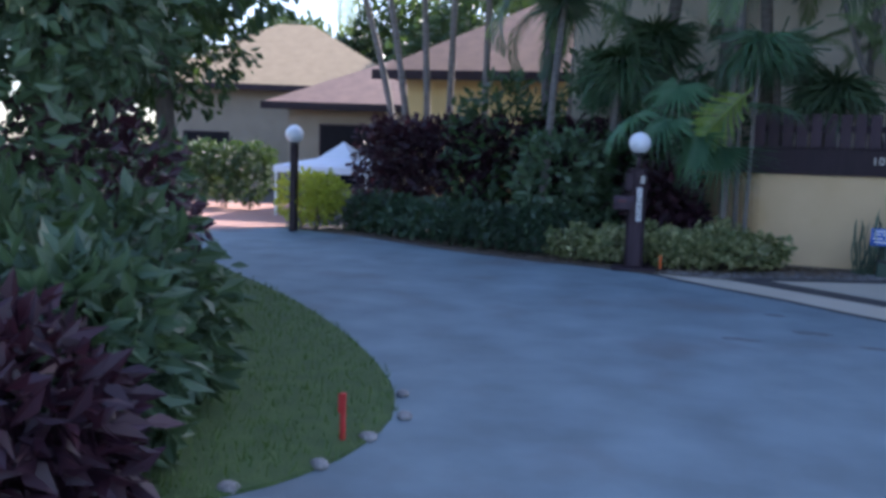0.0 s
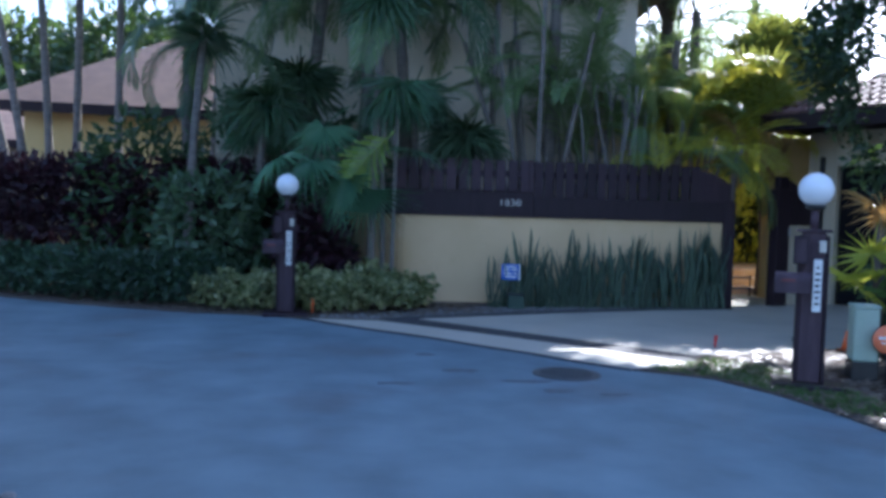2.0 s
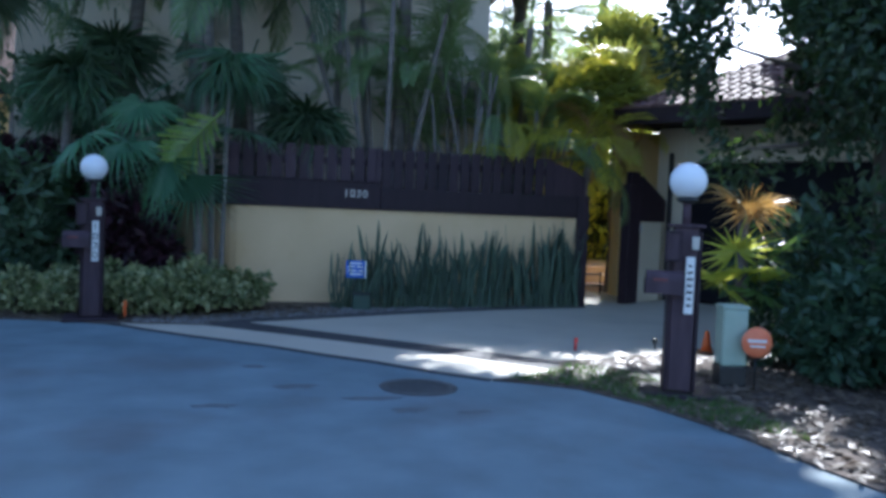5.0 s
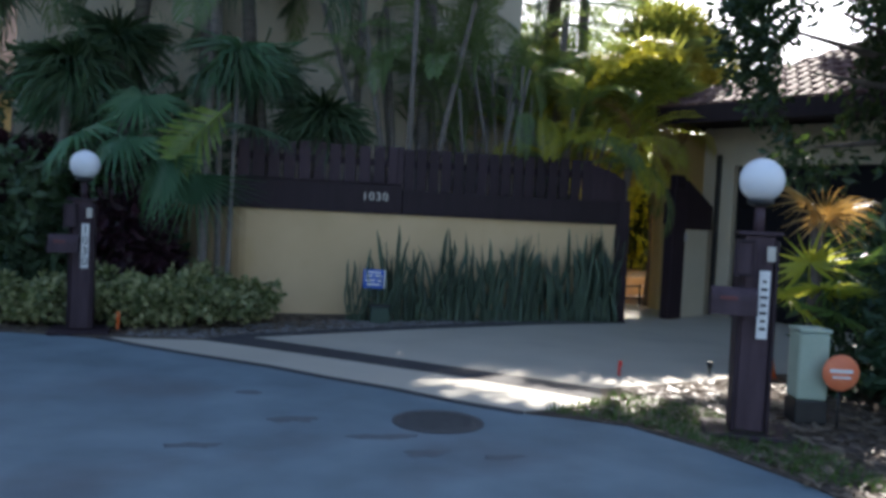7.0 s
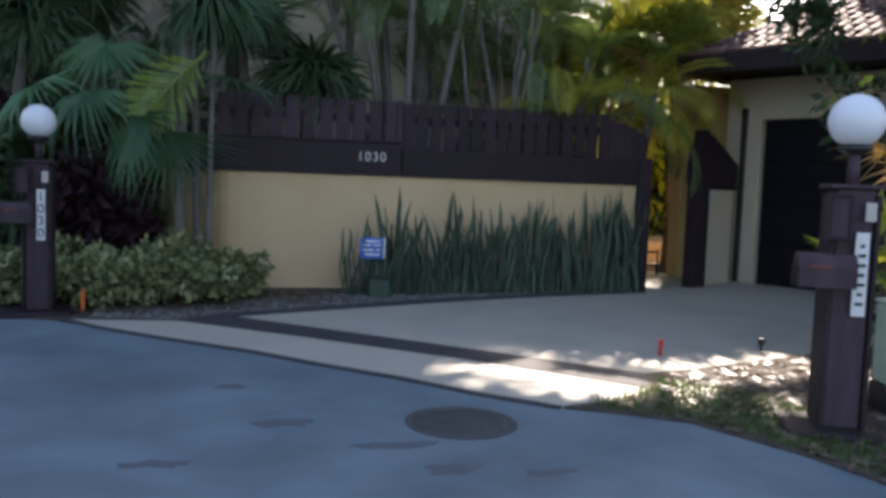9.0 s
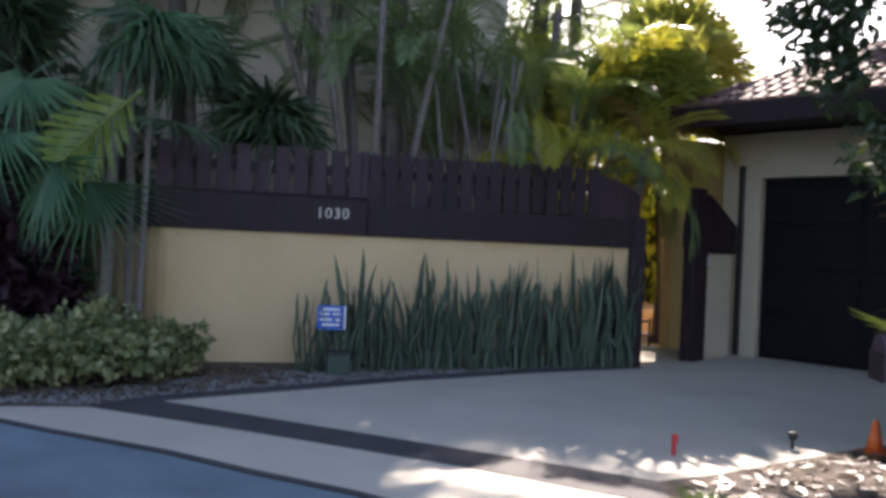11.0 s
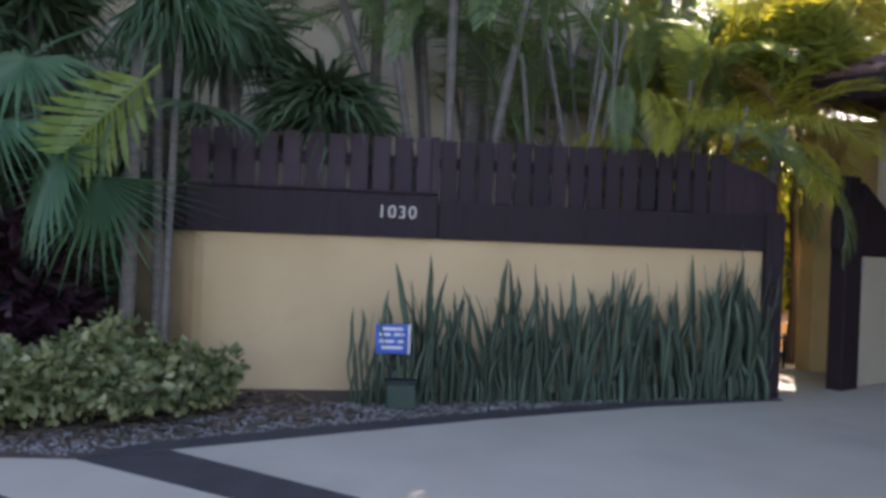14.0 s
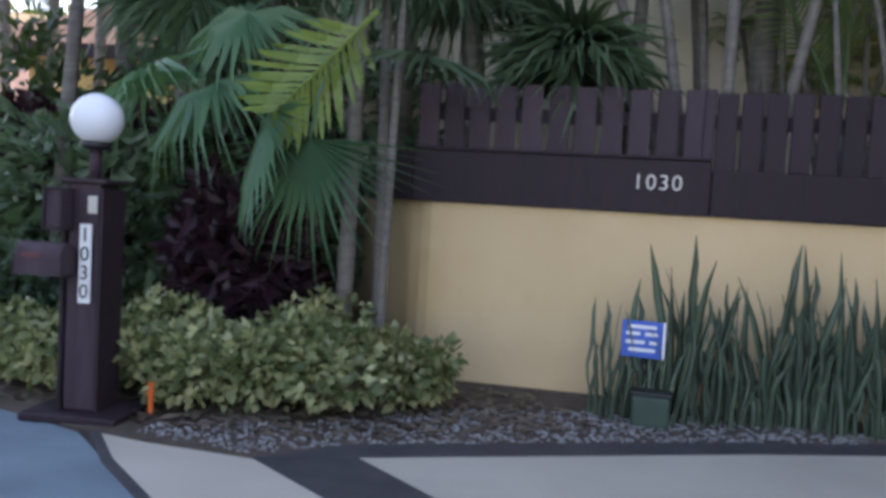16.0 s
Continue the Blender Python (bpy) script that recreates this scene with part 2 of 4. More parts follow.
def tube(points, radii, seg=8, verts=None, faces=None):
    """A tapered tube along points; returns lists for from_pydata."""
    verts = [] if verts is None else verts
    faces = [] if faces is None else faces
    base = len(verts)
    pts = [Vector(p) for p in points]
    for i, p in enumerate(pts):
        t = (pts[min(i + 1, len(pts) - 1)] - pts[max(i - 1, 0)]).normalized()
        u = t.orthogonal().normalized()
        u = (Vector((0.01, 1, 0)) - t * t.dot(Vector((0.01, 1, 0)))).normalized() if abs(t.y) < .9 else u
        w = t.cross(u)
        for k in range(seg):
            a = 2 * math.pi * k / seg
            verts.append(p + (u * math.cos(a) + w * math.sin(a)) * radii[i])
    for i in range(len(pts) - 1):
        for k in range(seg):
            k2 = (k + 1) % seg
            faces.append((base + i * seg + k, base + i * seg + k2, base + (i + 1) * seg + k2, base + (i + 1) * seg + k))
    faces.append(tuple(base + k for k in range(seg))[::-1])
    faces.append(tuple(base + (len(pts) - 1) * seg + k for k in range(seg)))
    return verts, faces


# ---------------------------------------------------------------- ground
ground_bm = bmesh.new()
bmesh.ops.create_grid(ground_bm, x_segments=40, y_segments=40, size=400)
for v in ground_bm.verts:
    v.co.z = -.03
tagged(part("ground", ground_bm, SOIL), "dark bare soil under the gardens", "ground", kind="structure")

ROAD_RIGHT = [(3.5, -30), (1.9, -8), (1.1, -3.5), (.62, -1.2), (.46, 0), (.27, .66), (-.03, 1.27), (-.36, 1.48), (-.66, 1.63), (-1.09, 1.97), (-1.52, 2.43), (-2.0, 2.85),
              (-2.5, 3.34), (-3.27, 3.95), (-3.75, 4.38), (-4.2, 4.78), (-5.0, 5.05), (-5.66, 5.15), (-7.24, 5.72), (-9.36, 6.84), (-11.4, 7.6)]
ROAD_LEFT = [(-12.6, 5.6), (-10.5, 3.6), (-8.79, 1.96), (-7.36, .9), (-6.06, -.33), (-5.08, -1.48), (-4.62, -2.3), (-4.58, -3.1), (-4.85, -3.75), (-6, -5), (-9, -7), (-14, -9), (-14, -30)]
def rounded(pts, times=2):
    """Cuts the corners of a closed outline so that it runs in curves."""
    for _ in range(times):
        nxt = []
        for (x1, y1), (x2, y2) in zip(pts, pts[1:] + pts[:1]):
            nxt += [(.75 * x1 + .25 * x2, .75 * y1 + .25 * y2), (.25 * x1 + .75 * x2, .25 * y1 + .75 * y2)]
        pts = nxt
    return pts


tagged(part("road", prism(ROAD_RIGHT + [(x - .5, y - .25) for x, y in ROAD_LEFT], -.12, 0), ASPHALT), "blue-grey worn asphalt road in shade", "road", kind="structure")
APRON = [(-.32, 1.74), (.1, 2.0), (-.62, 2.72), (-.85, 2.9), (-2.0, 3.83), (-3.12, 4.68), (-4.1, 4.82), (-3.76, 4.42), (-3.25, 3.97), (-2.48, 3.36), (-1.98, 2.87), (-1.5, 2.45), (-1.07, 1.99), (-.65, 1.65)]
tagged(part("driveway_apron", prism(APRON, -.1, .012), CONCRETE), "pale cream painted concrete apron beside the road", "driveway", kind="structure")
GD = Vector((.5, -.866, 0))
GCORNER = Vector((4.62, 7.78, 0)) - GD * .62
DRIVE = [(-2.64, 4.9), (-.6, 3.18), (.25, 2.45), (.73, 2.57), (2.12, 3.07), (4.2, 3.6), (6.6, 3.0), (7.2, 3.2), (4.72, 7.9), (4.4, 8.6), (3.6, 9.4), (2.5, 9.4), (2.43, 6.8), (1.0, 6.42), (-.5, 5.86)]
tagged(part("driveway", prism(DRIVE, -.1, .012), CONCRETE), "smooth cream concrete driveway leading to the garage", "driveway", kind="structure")
BAND = [(-3.12, 4.68), (-2.0, 3.83), (-.85, 2.9), (.1, 2.0), (.25, 2.45), (-.6, 3.18), (-2.64, 4.9)]
tagged(part("driveway_band", prism(BAND, -.1, .016), BANDMAT), "dark stained band across the driveway mouth", "paving band", kind="structure")
EDGE = [(-3.12, 4.68), (-2.64, 4.9), (-.5, 5.86), (1.0, 6.42), (2.43, 6.8), (2.4, 6.97), (.95, 6.62), (-.6, 6.05), (-2.75, 5.08)]
tagged(part("driveway_border", prism(EDGE, -.1, .02), BANDMAT), "dark border along the planting bed", "paving band", kind="structure")
BED = [(-3.12, 4.68), (-2.75, 5.08), (-.6, 6.05), (.95, 6.62), (2.4, 6.97), (2.4, 9.5), (-14, 12), (-11.4, 7.62), (-9.36, 6.86), (-7.24, 5.74), (-5.66, 5.17), (-5.0, 5.07), (-4.2, 4.8), (-3.75, 4.72)]
tagged(part("planting_bed", prism(BED, -.1, .014), MULCH), "dark mulched planting bed with leaf litter", "planting bed", kind="structure")
RBED = [(.46, 0), (.62, -1.2), (1.1, -3.5), (1.9, -8), (12, -8), (12, 3), (6.6, 3.0), (4.2, 3.6), (2.12, 3.07), (.73, 2.57), (.25, 2.45), (.1, 2.0), (-.32, 1.74), (-.65, 1.65), (-.36, 1.49), (-.03, 1.28), (.27, .67)]
tagged(part("mulch_verge", prism(RBED, -.1, .014), MULCH), "mulched verge with dry leaves beside the driveway", "verge", kind="structure")
LAWN = [(-8.79, 1.96), (-10.5, 3.6), (-14, 3), (-16, -4), (-9, -6.9), (-6, -4.95), (-4.85, -3.72), (-4.6, -3.1), (-4.64, -2.3), (-5.1, -1.48), (-6.08, -.33), (-7.38, .9)]
tagged(part("lawn", prism(rounded(LAWN), -.1, .02), GRASSBASE), "mown green lawn at the road bend", "lawn", kind="structure")
FARDRIVE = [(-11.4, 7.6), (-12.6, 5.6), (-17, 9), (-19, 14), (-14, 14), (-12.4, 9.6)]
tagged(part("far_driveway", prism(FARDRIVE, -.1, .008), BRICKM), "reddish paved driveway at the end of the road", "driveway", kind="structure")

# dark joint between the apron and the road
JOINT = [(-4.1, 4.80), (-3.76, 4.41), (-3.25, 3.96), (-2.48, 3.35), (-1.98, 2.86), (-1.5, 2.44), (-1.07, 1.98), (-.67, 1.64)]
tagged(part("road_joint", prism([(x - .025, y - .025) for x, y in JOINT] + [(x + .012, y + .012) for x, y in JOINT[::-1]], -.05, .015), BANDMAT), "dark narrow joint between apron and road", "joint", kind="structure")
# manhole cover with ribs
cover = empty("manhole_cover", pose(-1.34, 1.41, .001), "round cast-iron manhole cover set in the asphalt", "manhole cover")
part("frame", lathe([(.31, 0), (.31, .006), (.272, .007), (.268, .003), (.0, .003)], 32), IRON, cover)
bm = lathe([(.262, .002), (.262, .008), (.255, .009), (0, .009)], 32)
ribs = []
for k in range(-4, 5):
    w = math.sqrt(.24 ** 2 - (k * .05) ** 2)
    ribs.append((w, k * .05))
lid = part("lid", bm, IRON, cover)
for w, y in ribs:
    part("rib", block(-w, y - .009, .0095, w, y + .009, .015, .002), IRON, lid)
# dark repair patches and cracks in the asphalt
for k, (x, y, r, sx) in enumerate([(-2.3, 1.5, .07, 2.4), (-1.75, 1.05, .05, 4), (-1.55, .7, .06, 2), (-2.9, .9, .05, 3), (-2.6, 2.3, .05, 2), (-1.1, .6, .05, 2.5)]):
    pts = [(x + r * sx * math.cos(a) * (1 + .9 * noise.noise((2 * math.cos(a), 2 * math.sin(a), k))), y + r * math.sin(a) * (1 + .9 * noise.noise((2 * math.cos(a), 2 * math.sin(a), k + .5)))) for a in [2 * math.pi * i / 18 for i in range(18)]]
    tagged(part("asphalt_patch", prism(pts, -.02, .003), WORN), "small dark worn patch in the asphalt", "road patch", "patches in the road", "structure")

# ---------------------------------------------------------------- front wall, fence
WT = 1.37
wall = empty("wall_front", pose(0, 7, 0), "low cream-yellow stucco garden wall", "wall", kind="structure")
wall_bm = prism([(-2.8, 0), (2.28, 0), (2.28, .2), (-2.74, .2), (-3.1, .52), (-3.75, 1.6), (-3.95, 1.5), (-3.28, .42), (-2.98, .11), (-2.88, .03)], 0, WT)
part("wall_face", wall_bm, STUCCO, wall)
fence = empty("fence", pose(0, 6.985, 0), "dark brown timber picket fence on top of the wall", "fence", kind="structure")
part("bottom_rail", block(-2.95, -.03, WT + .002, -.785, .06, 1.76, .008), BROWN, fence)
part("bottom_rail", block(-.78, -.034, WT + .002, 2.36, .06, 1.70, .008), BROWN, fence)
part("return_rail", block(-.62, -.03, WT + .002, 0, .06, 1.75, .008), BROWN, fence, at=pose(-2.96, .03, 0, 0, 0, -48))
part("back_rail", block(-2.95, .075, 2.0, 2.0, .12, 2.1, .006), BROWN, fence)
part("cap_strip", block(-2.95, -.05, 1.762, -.79, .05, 1.785, .005), BROWN, fence)
PICK = bpy.data.meshes.new("picket")
bm = block(-.078, 0, 0, .078, .03, .50, .008)
bm.to_mesh(PICK)
bm.free()
PICK.materials.append(BROWN2)
PICKR = bpy.data.meshes.new("picket_tall")
bm = block(-.072, 0, 0, .072, .03, .56, .008)
bm.to_mesh(PICKR)
bm.free()
PICKR.materials.append(BROWN)
x = -2.86
while x < -.84:
    part("picket", PICK, None, fence, at=pose(x, rng.uniform(.012, .02), 1.765 + rng.uniform(-.01, .012), 0, rng.uniform(-.5, .5)))
    x += .195
part("picket", block(-.86, -.012, 1.765, -.782, .06, 2.27, .008), BROWN2, fence)
x = -.70
while x < 1.95:
    part("picket", PICKR, None, fence, at=pose(x, rng.uniform(.012, .02), 1.695 + rng.uniform(-.012, .014), 0, rng.uniform(-.5, .5)))
    x += .168
part("sloped_end_board", wall_prism([(1.88, 1.69), (2.40, 1.69), (2.40, 1.98), (2.22, 2.10), (1.88, 2.2)], .05), BROWN, fence)
part("end_post", block(2.28, -.06, 0, 2.46, .2, 1.72, .012), BROWN, fence)


def text_mesh(s, size, depth, mat, name="digit"):
    cu = bpy.data.curves.new(name, "FONT")
    cu.body, cu.size, cu.extrude, cu.align_x, cu.align_y = s, size, depth, "CENTER", "CENTER"
    ob = bpy.data.objects.new(name, cu)
    scene.collection.objects.link(ob)
    bpy.context.view_layer.update()
    me = bpy.data.meshes.new_from_object(ob.evaluated_get(bpy.context.evaluated_depsgraph_get()))
    bpy.data.objects.remove(ob)
    me.materials.clear()
    me.materials.append(mat)
    return me


plate = empty("house_number", pose(-1.15, 6.95, 1.59), "silver house number 1030 fixed to the dark fence rail", "house number")
for i, ch in enumerate("1030"):
    part("digit", text_mesh(ch, .155, .008, SILVER), None, plate, at=pose(-.135 + i * .09, -.006, 0, 90, 0, 0))

# ---------------------------------------------------------------- gate screen and path
gate = empty("gate_screen", Matrix.Translation((3.34, 7.34, 0)) @ pose(0, 0, 0, 0, 0, 30), "dark timber gate post and sloping screen board", "gate")
part("post", block(0, 0, 0, .34, .16, 1.95, .012), BROWN, gate)
part("post_cap", block(.06, .02, 1.952, .30, .14, 2.16, .012), BROWN, gate)
part("screen_board", wall_prism([(.342, 1.36), (1.06, 1.36), (1.06, 1.72), (.342, 2.10)], .08), BROWN, gate)
part("panel", block(.345, .02, .02, 1.0, .10, 1.357, .008), STUCCO_G, gate, "pale stucco panel")
part("latch", block(.30, -.04, 1.18, .335, -.004, 1.30, .006), SILVER, gate, "small pale metal latch")
part("latch_keep", block(-.10, .02, 1.42, -.003, .12, 1.74, .008), BROWN, gate)

for k in range(3):
    tagged(part("step", block(2.2, 9.4 + k * .45, -.05, 6.5, 9.4 + (k + 1) * .45 - .004, .14 * (k + 1), .012), PAVER), "low peach paved garden step", "step", "steps of the garden path", "structure")
tagged(part("path", block(2.2, 10.8, -.05, 8.5, 15.4, .40, .01), PAVER), "peach paved garden path behind the gate", "path", kind="structure")
rail = empty("low_rail", pose(2.45, 8.6, .012), "low dark metal rail across the garden path", "rail")
for z in (.16, .36):
    v, f = tube([(0, 0, z), (1.15, .25, z)], [.018, .018])
    part("bar", mesh_from("bar", v, f, BLACK, True), None, rail)
for x in (.02, .58, 1.13):
    v, f = tube([(x, x * .22, 0), (x, x * .22, .4)], [.018, .018])
    part("upright", mesh_from("upright", v, f, BLACK, True), None, rail)
# STUCCO_Y also carries the warm bounced sunlight on the portal as colour
portal = empty("entry_portal", pose(3.92, 8.75, 0), "warm yellow stucco entry portal behind the gate", "portal", kind="structure")
part("column", block(-.16, -.16, .0, .16, .16, 2.83, .015), STUCCO_Y, portal)
part("side_wall", block(.162, -.1, 0, 1.4, .1, 2.83, .012), STUCCO_Y, portal)
part("cornice", block(-.2, -.19, 2.835, 1.4, .19, 2.92, .01), STUCCO_Y, portal)

# ---------------------------------------------------------------- garage (facade along GD)
GM = Matrix.Translation(GCORNER) @ Matrix.Rotation(math.atan2(GD.y, GD.x), 4, "Z")
garage = empty("garage", GM, "cream stucco garage with dark door and tiled hip roof", "garage")
GH = 2.98
DX0, DX1, DH = .54, 5.6, 2.39
part("wall", block(0, 0, 0, DX0, .2, GH, .01), STUCCO_G, garage)
part("wall", block(DX1, 0, 0, 6.3, .2, GH, .01), STUCCO_G, garage)
part("wall", block(DX0 + .001, 0, DH, DX1 - .001, .2, GH, .004), STUCCO_G, garage)
# sunlit side: yellow tone put into the colour, other walls stay cream
part("wall", block(.004, .204, 0, .2, 6, GH, .01), STUCCO_Y, garage)
part("wall", block(6.1, .204, 0, 6.296, 6, GH, .01), STUCCO_G, garage)
part("wall", block(.204, 5.8, 0, 6.096, 5.99, GH, .01), STUCCO_G, garage)
part("downpipe", block(.26, -.07, .02, .33, -.004, 2.55, .01), BLACK, garage, "thin black downpipe")
door = part("door", block(DX0 + .02, .10, .015, DX1 - .02, .14, DH - .01, .004), DOORMAT, garage, "dark sectional garage door")
for r in range(4):
    for c in range(4):
        w = (DX1 - DX0 - .1) / 4
        part("door_panel", block(DX0 + .07 + c * w, .075, .06 + r * .575, DX0 + .01 + (c + 1) * w, .101, .06 + r * .575 + .5, .012), DOORMAT, door)
# roof: hip, rising 27 degrees from an overhanging eave
OV, EZ, PITCH = 1.1, 3.08, math.tan(radians(27))
RX0, RX1, RY0, RY1 = -.17, 6.9, -OV, 7.0
bm = bmesh.new()
rx0, rx1 = RX0 + (RX1 - RX0) / 2 - .01, RX0 + (RX1 - RX0) / 2 + .01
peak = EZ + .1 + PITCH * (RX1 - RX0) / 2
c = [bm.verts.new(p) for p in ((RX0, RY0, EZ + .1), (RX1, RY0, EZ + .1), (RX1, RY1, EZ + .1), (RX0, RY1, EZ + .1), (rx0, RY0 + (RX1 - RX0) / 2, peak), (rx1, RY1 - (RX1 - RX0) / 2, peak))]
for q in ((0, 1, 4), (1, 2, 5, 4), (2, 3, 5), (3, 0, 4, 5)):
    bm.faces.new([c[i] for i in q])
bm.faces.new([c[i] for i in (3, 2, 1, 0)])
roof = part("roof", bm, TILE, garage, "clay tile hip roof")
part("soffit", block(RX0 + .02, RY0 + .02, EZ - .06, RX1 - .02, RY1 - .02, EZ - .012, .004), BROWN, garage)
part("fascia", block(RX0 - .03, RY0 - .03, EZ - .14, RX1 + .03, RY0 + .02, EZ + .115, .008), BROWN, garage)
part("fascia", block(RX0 - .03, RY0 + .022, EZ - .14, RX0 + .018, RY1, EZ + .115, .008), BROWN, garage)

# far side closing house behind the palms
house = empty("house", pose(-5.2, 9.2, 0), "pale cream stucco house behind the palms", "house")
part("wall", block(-1.0, 0, 0, 6.6, .25, 5.6, .01), STUCCO_H, house)
part("wall", block(-1.0, .254, 0, -.75, 3.6, 5.6, .01), STUCCO_P, house)
part("wall", block(6.35, .254, 0, 6.6, 3.6, 5.6, .01), STUCCO_P, house)
bm = bmesh.new()
c = [bm.verts.new(p) for p in ((-1.7, -.7, 5.602), (7.3, -.7, 5.602), (7.3, 4.3, 5.602), (-1.7, 4.3, 5.602), (.8, 1.8, 7.3), (4.8, 1.8, 7.3))]
for q in ((0, 1, 5, 4), (1, 2, 5), (2, 3, 4, 5), (3, 0, 4), (3, 2, 1, 0)):
    bm.faces.new([c[i] for i in q])
part("roof", bm, ROOFFAR, house)

# ---------------------------------------------------------------- plant kit
GAPS = [(Vector((-.55, 2.22, 0)), 1.3, .48), (Vector((.95, -.5, 0)), .5, .8), (Vector((1.95, 3.6, 0)), .22, .14)]
SIDE = Vector((math.cos(SUN_AZ), -math.sin(SUN_AZ), 0))
RISE = SIDE.cross(TO_SUN)


def in_gap(p, r=.6):
    """True inside the opening in the canopy through which the sun reaches the driveway."""
    for spot, wide, deep in GAPS:
        d = Vector(p) - spot
        off = d - TO_SUN * d.dot(TO_SUN)
        u, v = off.dot(SIDE), off.dot(RISE)
        if (u / (wide + r - .6)) ** 2 + (v / (deep + r - .6)) ** 2 < 1 + .55 * noise.noise(Vector(p) * 2.2):
            return True
    return False


def frond_mesh(name, mat, length=2.2, droop=1.6, pairs=34, leaf=.5, width=.035, hang=.7, seed=1):
    """A feather frond along +x: arching rachis with drooping leaflets on both sides."""
    r = random.Random(seed)
    n = 26
    pts, ang, p = [], .0, Vector((0, 0, 0))
    for i in range(n + 1):
        pts.append(p.copy())
        s = i / n
        a = .35 - droop * s ** 1.5
        p = p + Vector((math.cos(a), 0, math.sin(a))) * length / n
    verts, faces = tube(pts, [.018 * (1 - .85 * i / n) + .003 for i in range(n + 1)], 5)
    for k in range(pairs):
        s = .18 + .81 * k / (pairs - 1)
        f = s * n
        i = min(int(f), n - 1)
        q = pts[i].lerp(pts[i + 1], f - i)
        t = (pts[i + 1] - pts[i]).normalized()
        up = Vector((-t.z, 0, t.x))
        ll = leaf * (math.sin(math.pi * (.12 + .82 * (s - .18) / .81)) ** .55) * r.uniform(.88, 1.1)
        for side in (-1, 1):
            sweep = .55 + .7 * s + r.uniform(-.1, .1)
            d = (Vector((0, side, 0)) + t * sweep + up * (.35 + r.uniform(-.12, .12))).normalized()
            e = (d - Vector((0, 0, 1)) * hang * r.uniform(.7, 1.4)).normalized()
            g = (e - Vector((0, 0, 1)) * hang * .9).normalized()
            w = t.cross(d).cross(d).normalized() * width * .5
            a0, a1 = q, q + d * ll * .4
            a2 = a1 + e * ll * .35
            a3 = a2 + g * ll * .25
            b = len(verts)
            verts += [a0 - w * .5, a0 + w * .5, a1 - w, a1 + w, a2 - w * .8, a2 + w * .8, a3]
            faces += [(b, b + 1, b + 3, b + 2), (b + 2, b + 3, b + 5, b + 4), (b + 4, b + 5, b + 6)]
    return mesh_from(name, verts, faces, mat)


def fan_mesh(name, mat, radius=.75, segs=34, spread=290, fused=.5, hang=.5, stalk=.6, seed=1):
    """A fan leaf on a stalk along +x: pleated, fused at the middle, with free drooping fingers."""
    r = random.Random(seed)
    verts, faces = tube([(-stalk, 0, -.1), (-stalk * .5, 0, -.02), (0, 0, 0)], [.014, .011, .008], 5)
    ring = []
    for k in range(segs + 1):
        a = radians(-spread / 2 + spread * k / segs)
        d = Vector((math.cos(a), math.sin(a), 0))
        fold = .035 * (1 if k % 2 else -1)
        ring.append((d, fold))
    c = len(verts)
    verts.append(Vector((0, 0, 0)))
    for d, fold in ring:
        verts.append(d * radius * fused + Vector((0, 0, fold * radius - .06 * radius)))
    for k in range(segs):
        faces.append((c, c + 1 + k, c + 2 + k))
    for k in range(segs):
        m0, m1 = verts[c + 1 + k], verts[c + 2 + k]
        d = (ring[k][0] + ring[k + 1][0]).normalized()
        ll = radius * (1 - fused) * r.uniform(.8, 1.15)
        down = Vector((0, 0, -1))
        e1 = (d + down * hang * r.uniform(.5, 1.2)).normalized()
        e2 = (d + down * hang * r.uniform(1.5, 3.2)).normalized()
        n0 = m0 + (m1 - m0) * .25 + e1 * ll * .55
        n1 = m0 + (m1 - m0) * .62 + e1 * ll * .55
        tip = (n0 + n1) / 2 + e2 * ll * .6
        b = len(verts)
        verts += [m0.copy(), m1.copy(), n1, n0, tip]
        faces += [(b, b + 1, b + 2, b + 3), (b + 3, b + 2, b + 4)]
    return mesh_from(name, verts, faces, mat)


FROND = [frond_mesh("frond", L_PALM, 2.3, 1.7, 46, .54, .022, .8, 1), frond_mesh("frond", L_PALM, 1.9, 2.3, 40, .48, .021, 1.0, 2), frond_mesh("frond", L_PALM, 2.6, 1.3, 50, .57, .023, .7, 3)]
FROND_D = [frond_mesh("frond", L_DARK, 2.3, 1.8, 44, .54, .025, .9, 4), frond_mesh("frond", L_DARK, 2.0, 2.4, 40, .5, .025, 1.1, 5)]
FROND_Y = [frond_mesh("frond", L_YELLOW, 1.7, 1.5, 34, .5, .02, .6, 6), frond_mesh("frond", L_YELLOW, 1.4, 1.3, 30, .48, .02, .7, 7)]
FROND_DRY = [frond_mesh("frond", L_DRY, 1.5, 2.9, 30, .42, .022, 1.5, 8), frond_mesh("frond", L_DRY, 1.2, 2.6, 28, .36, .02, 1.6, 9)]
FROND_L = frond_mesh("frond", L_LEMON, .95, .9, 16, .5, .042, .5, 15)
FAN = [fan_mesh("fan_leaf", L_FAN, .75, 42, 270, .36, .6, .7, 1), fan_mesh("fan_leaf", L_FAN, .82, 46, 280, .33, 1.0, .7, 2)]
FAN_H = fan_mesh("fan_leaf", L_FAN, .82, 44, 190, .34, .12, .6, 8)
FAN_D = [fan_mesh("fan_leaf", L_DARK, .75, 34, 290, .42, .4, .7, 3), fan_mesh("fan_leaf", L_DARK, .85, 36, 300, .4, .7, .8, 4)]
FAN_L = [fan_mesh("fan_leaf", L_LIME, .58, 26, 290, .3, .12, .4, 5), fan_mesh("fan_leaf", L_GRASS, .58, 26, 290, .3, .2, .4, 6)]
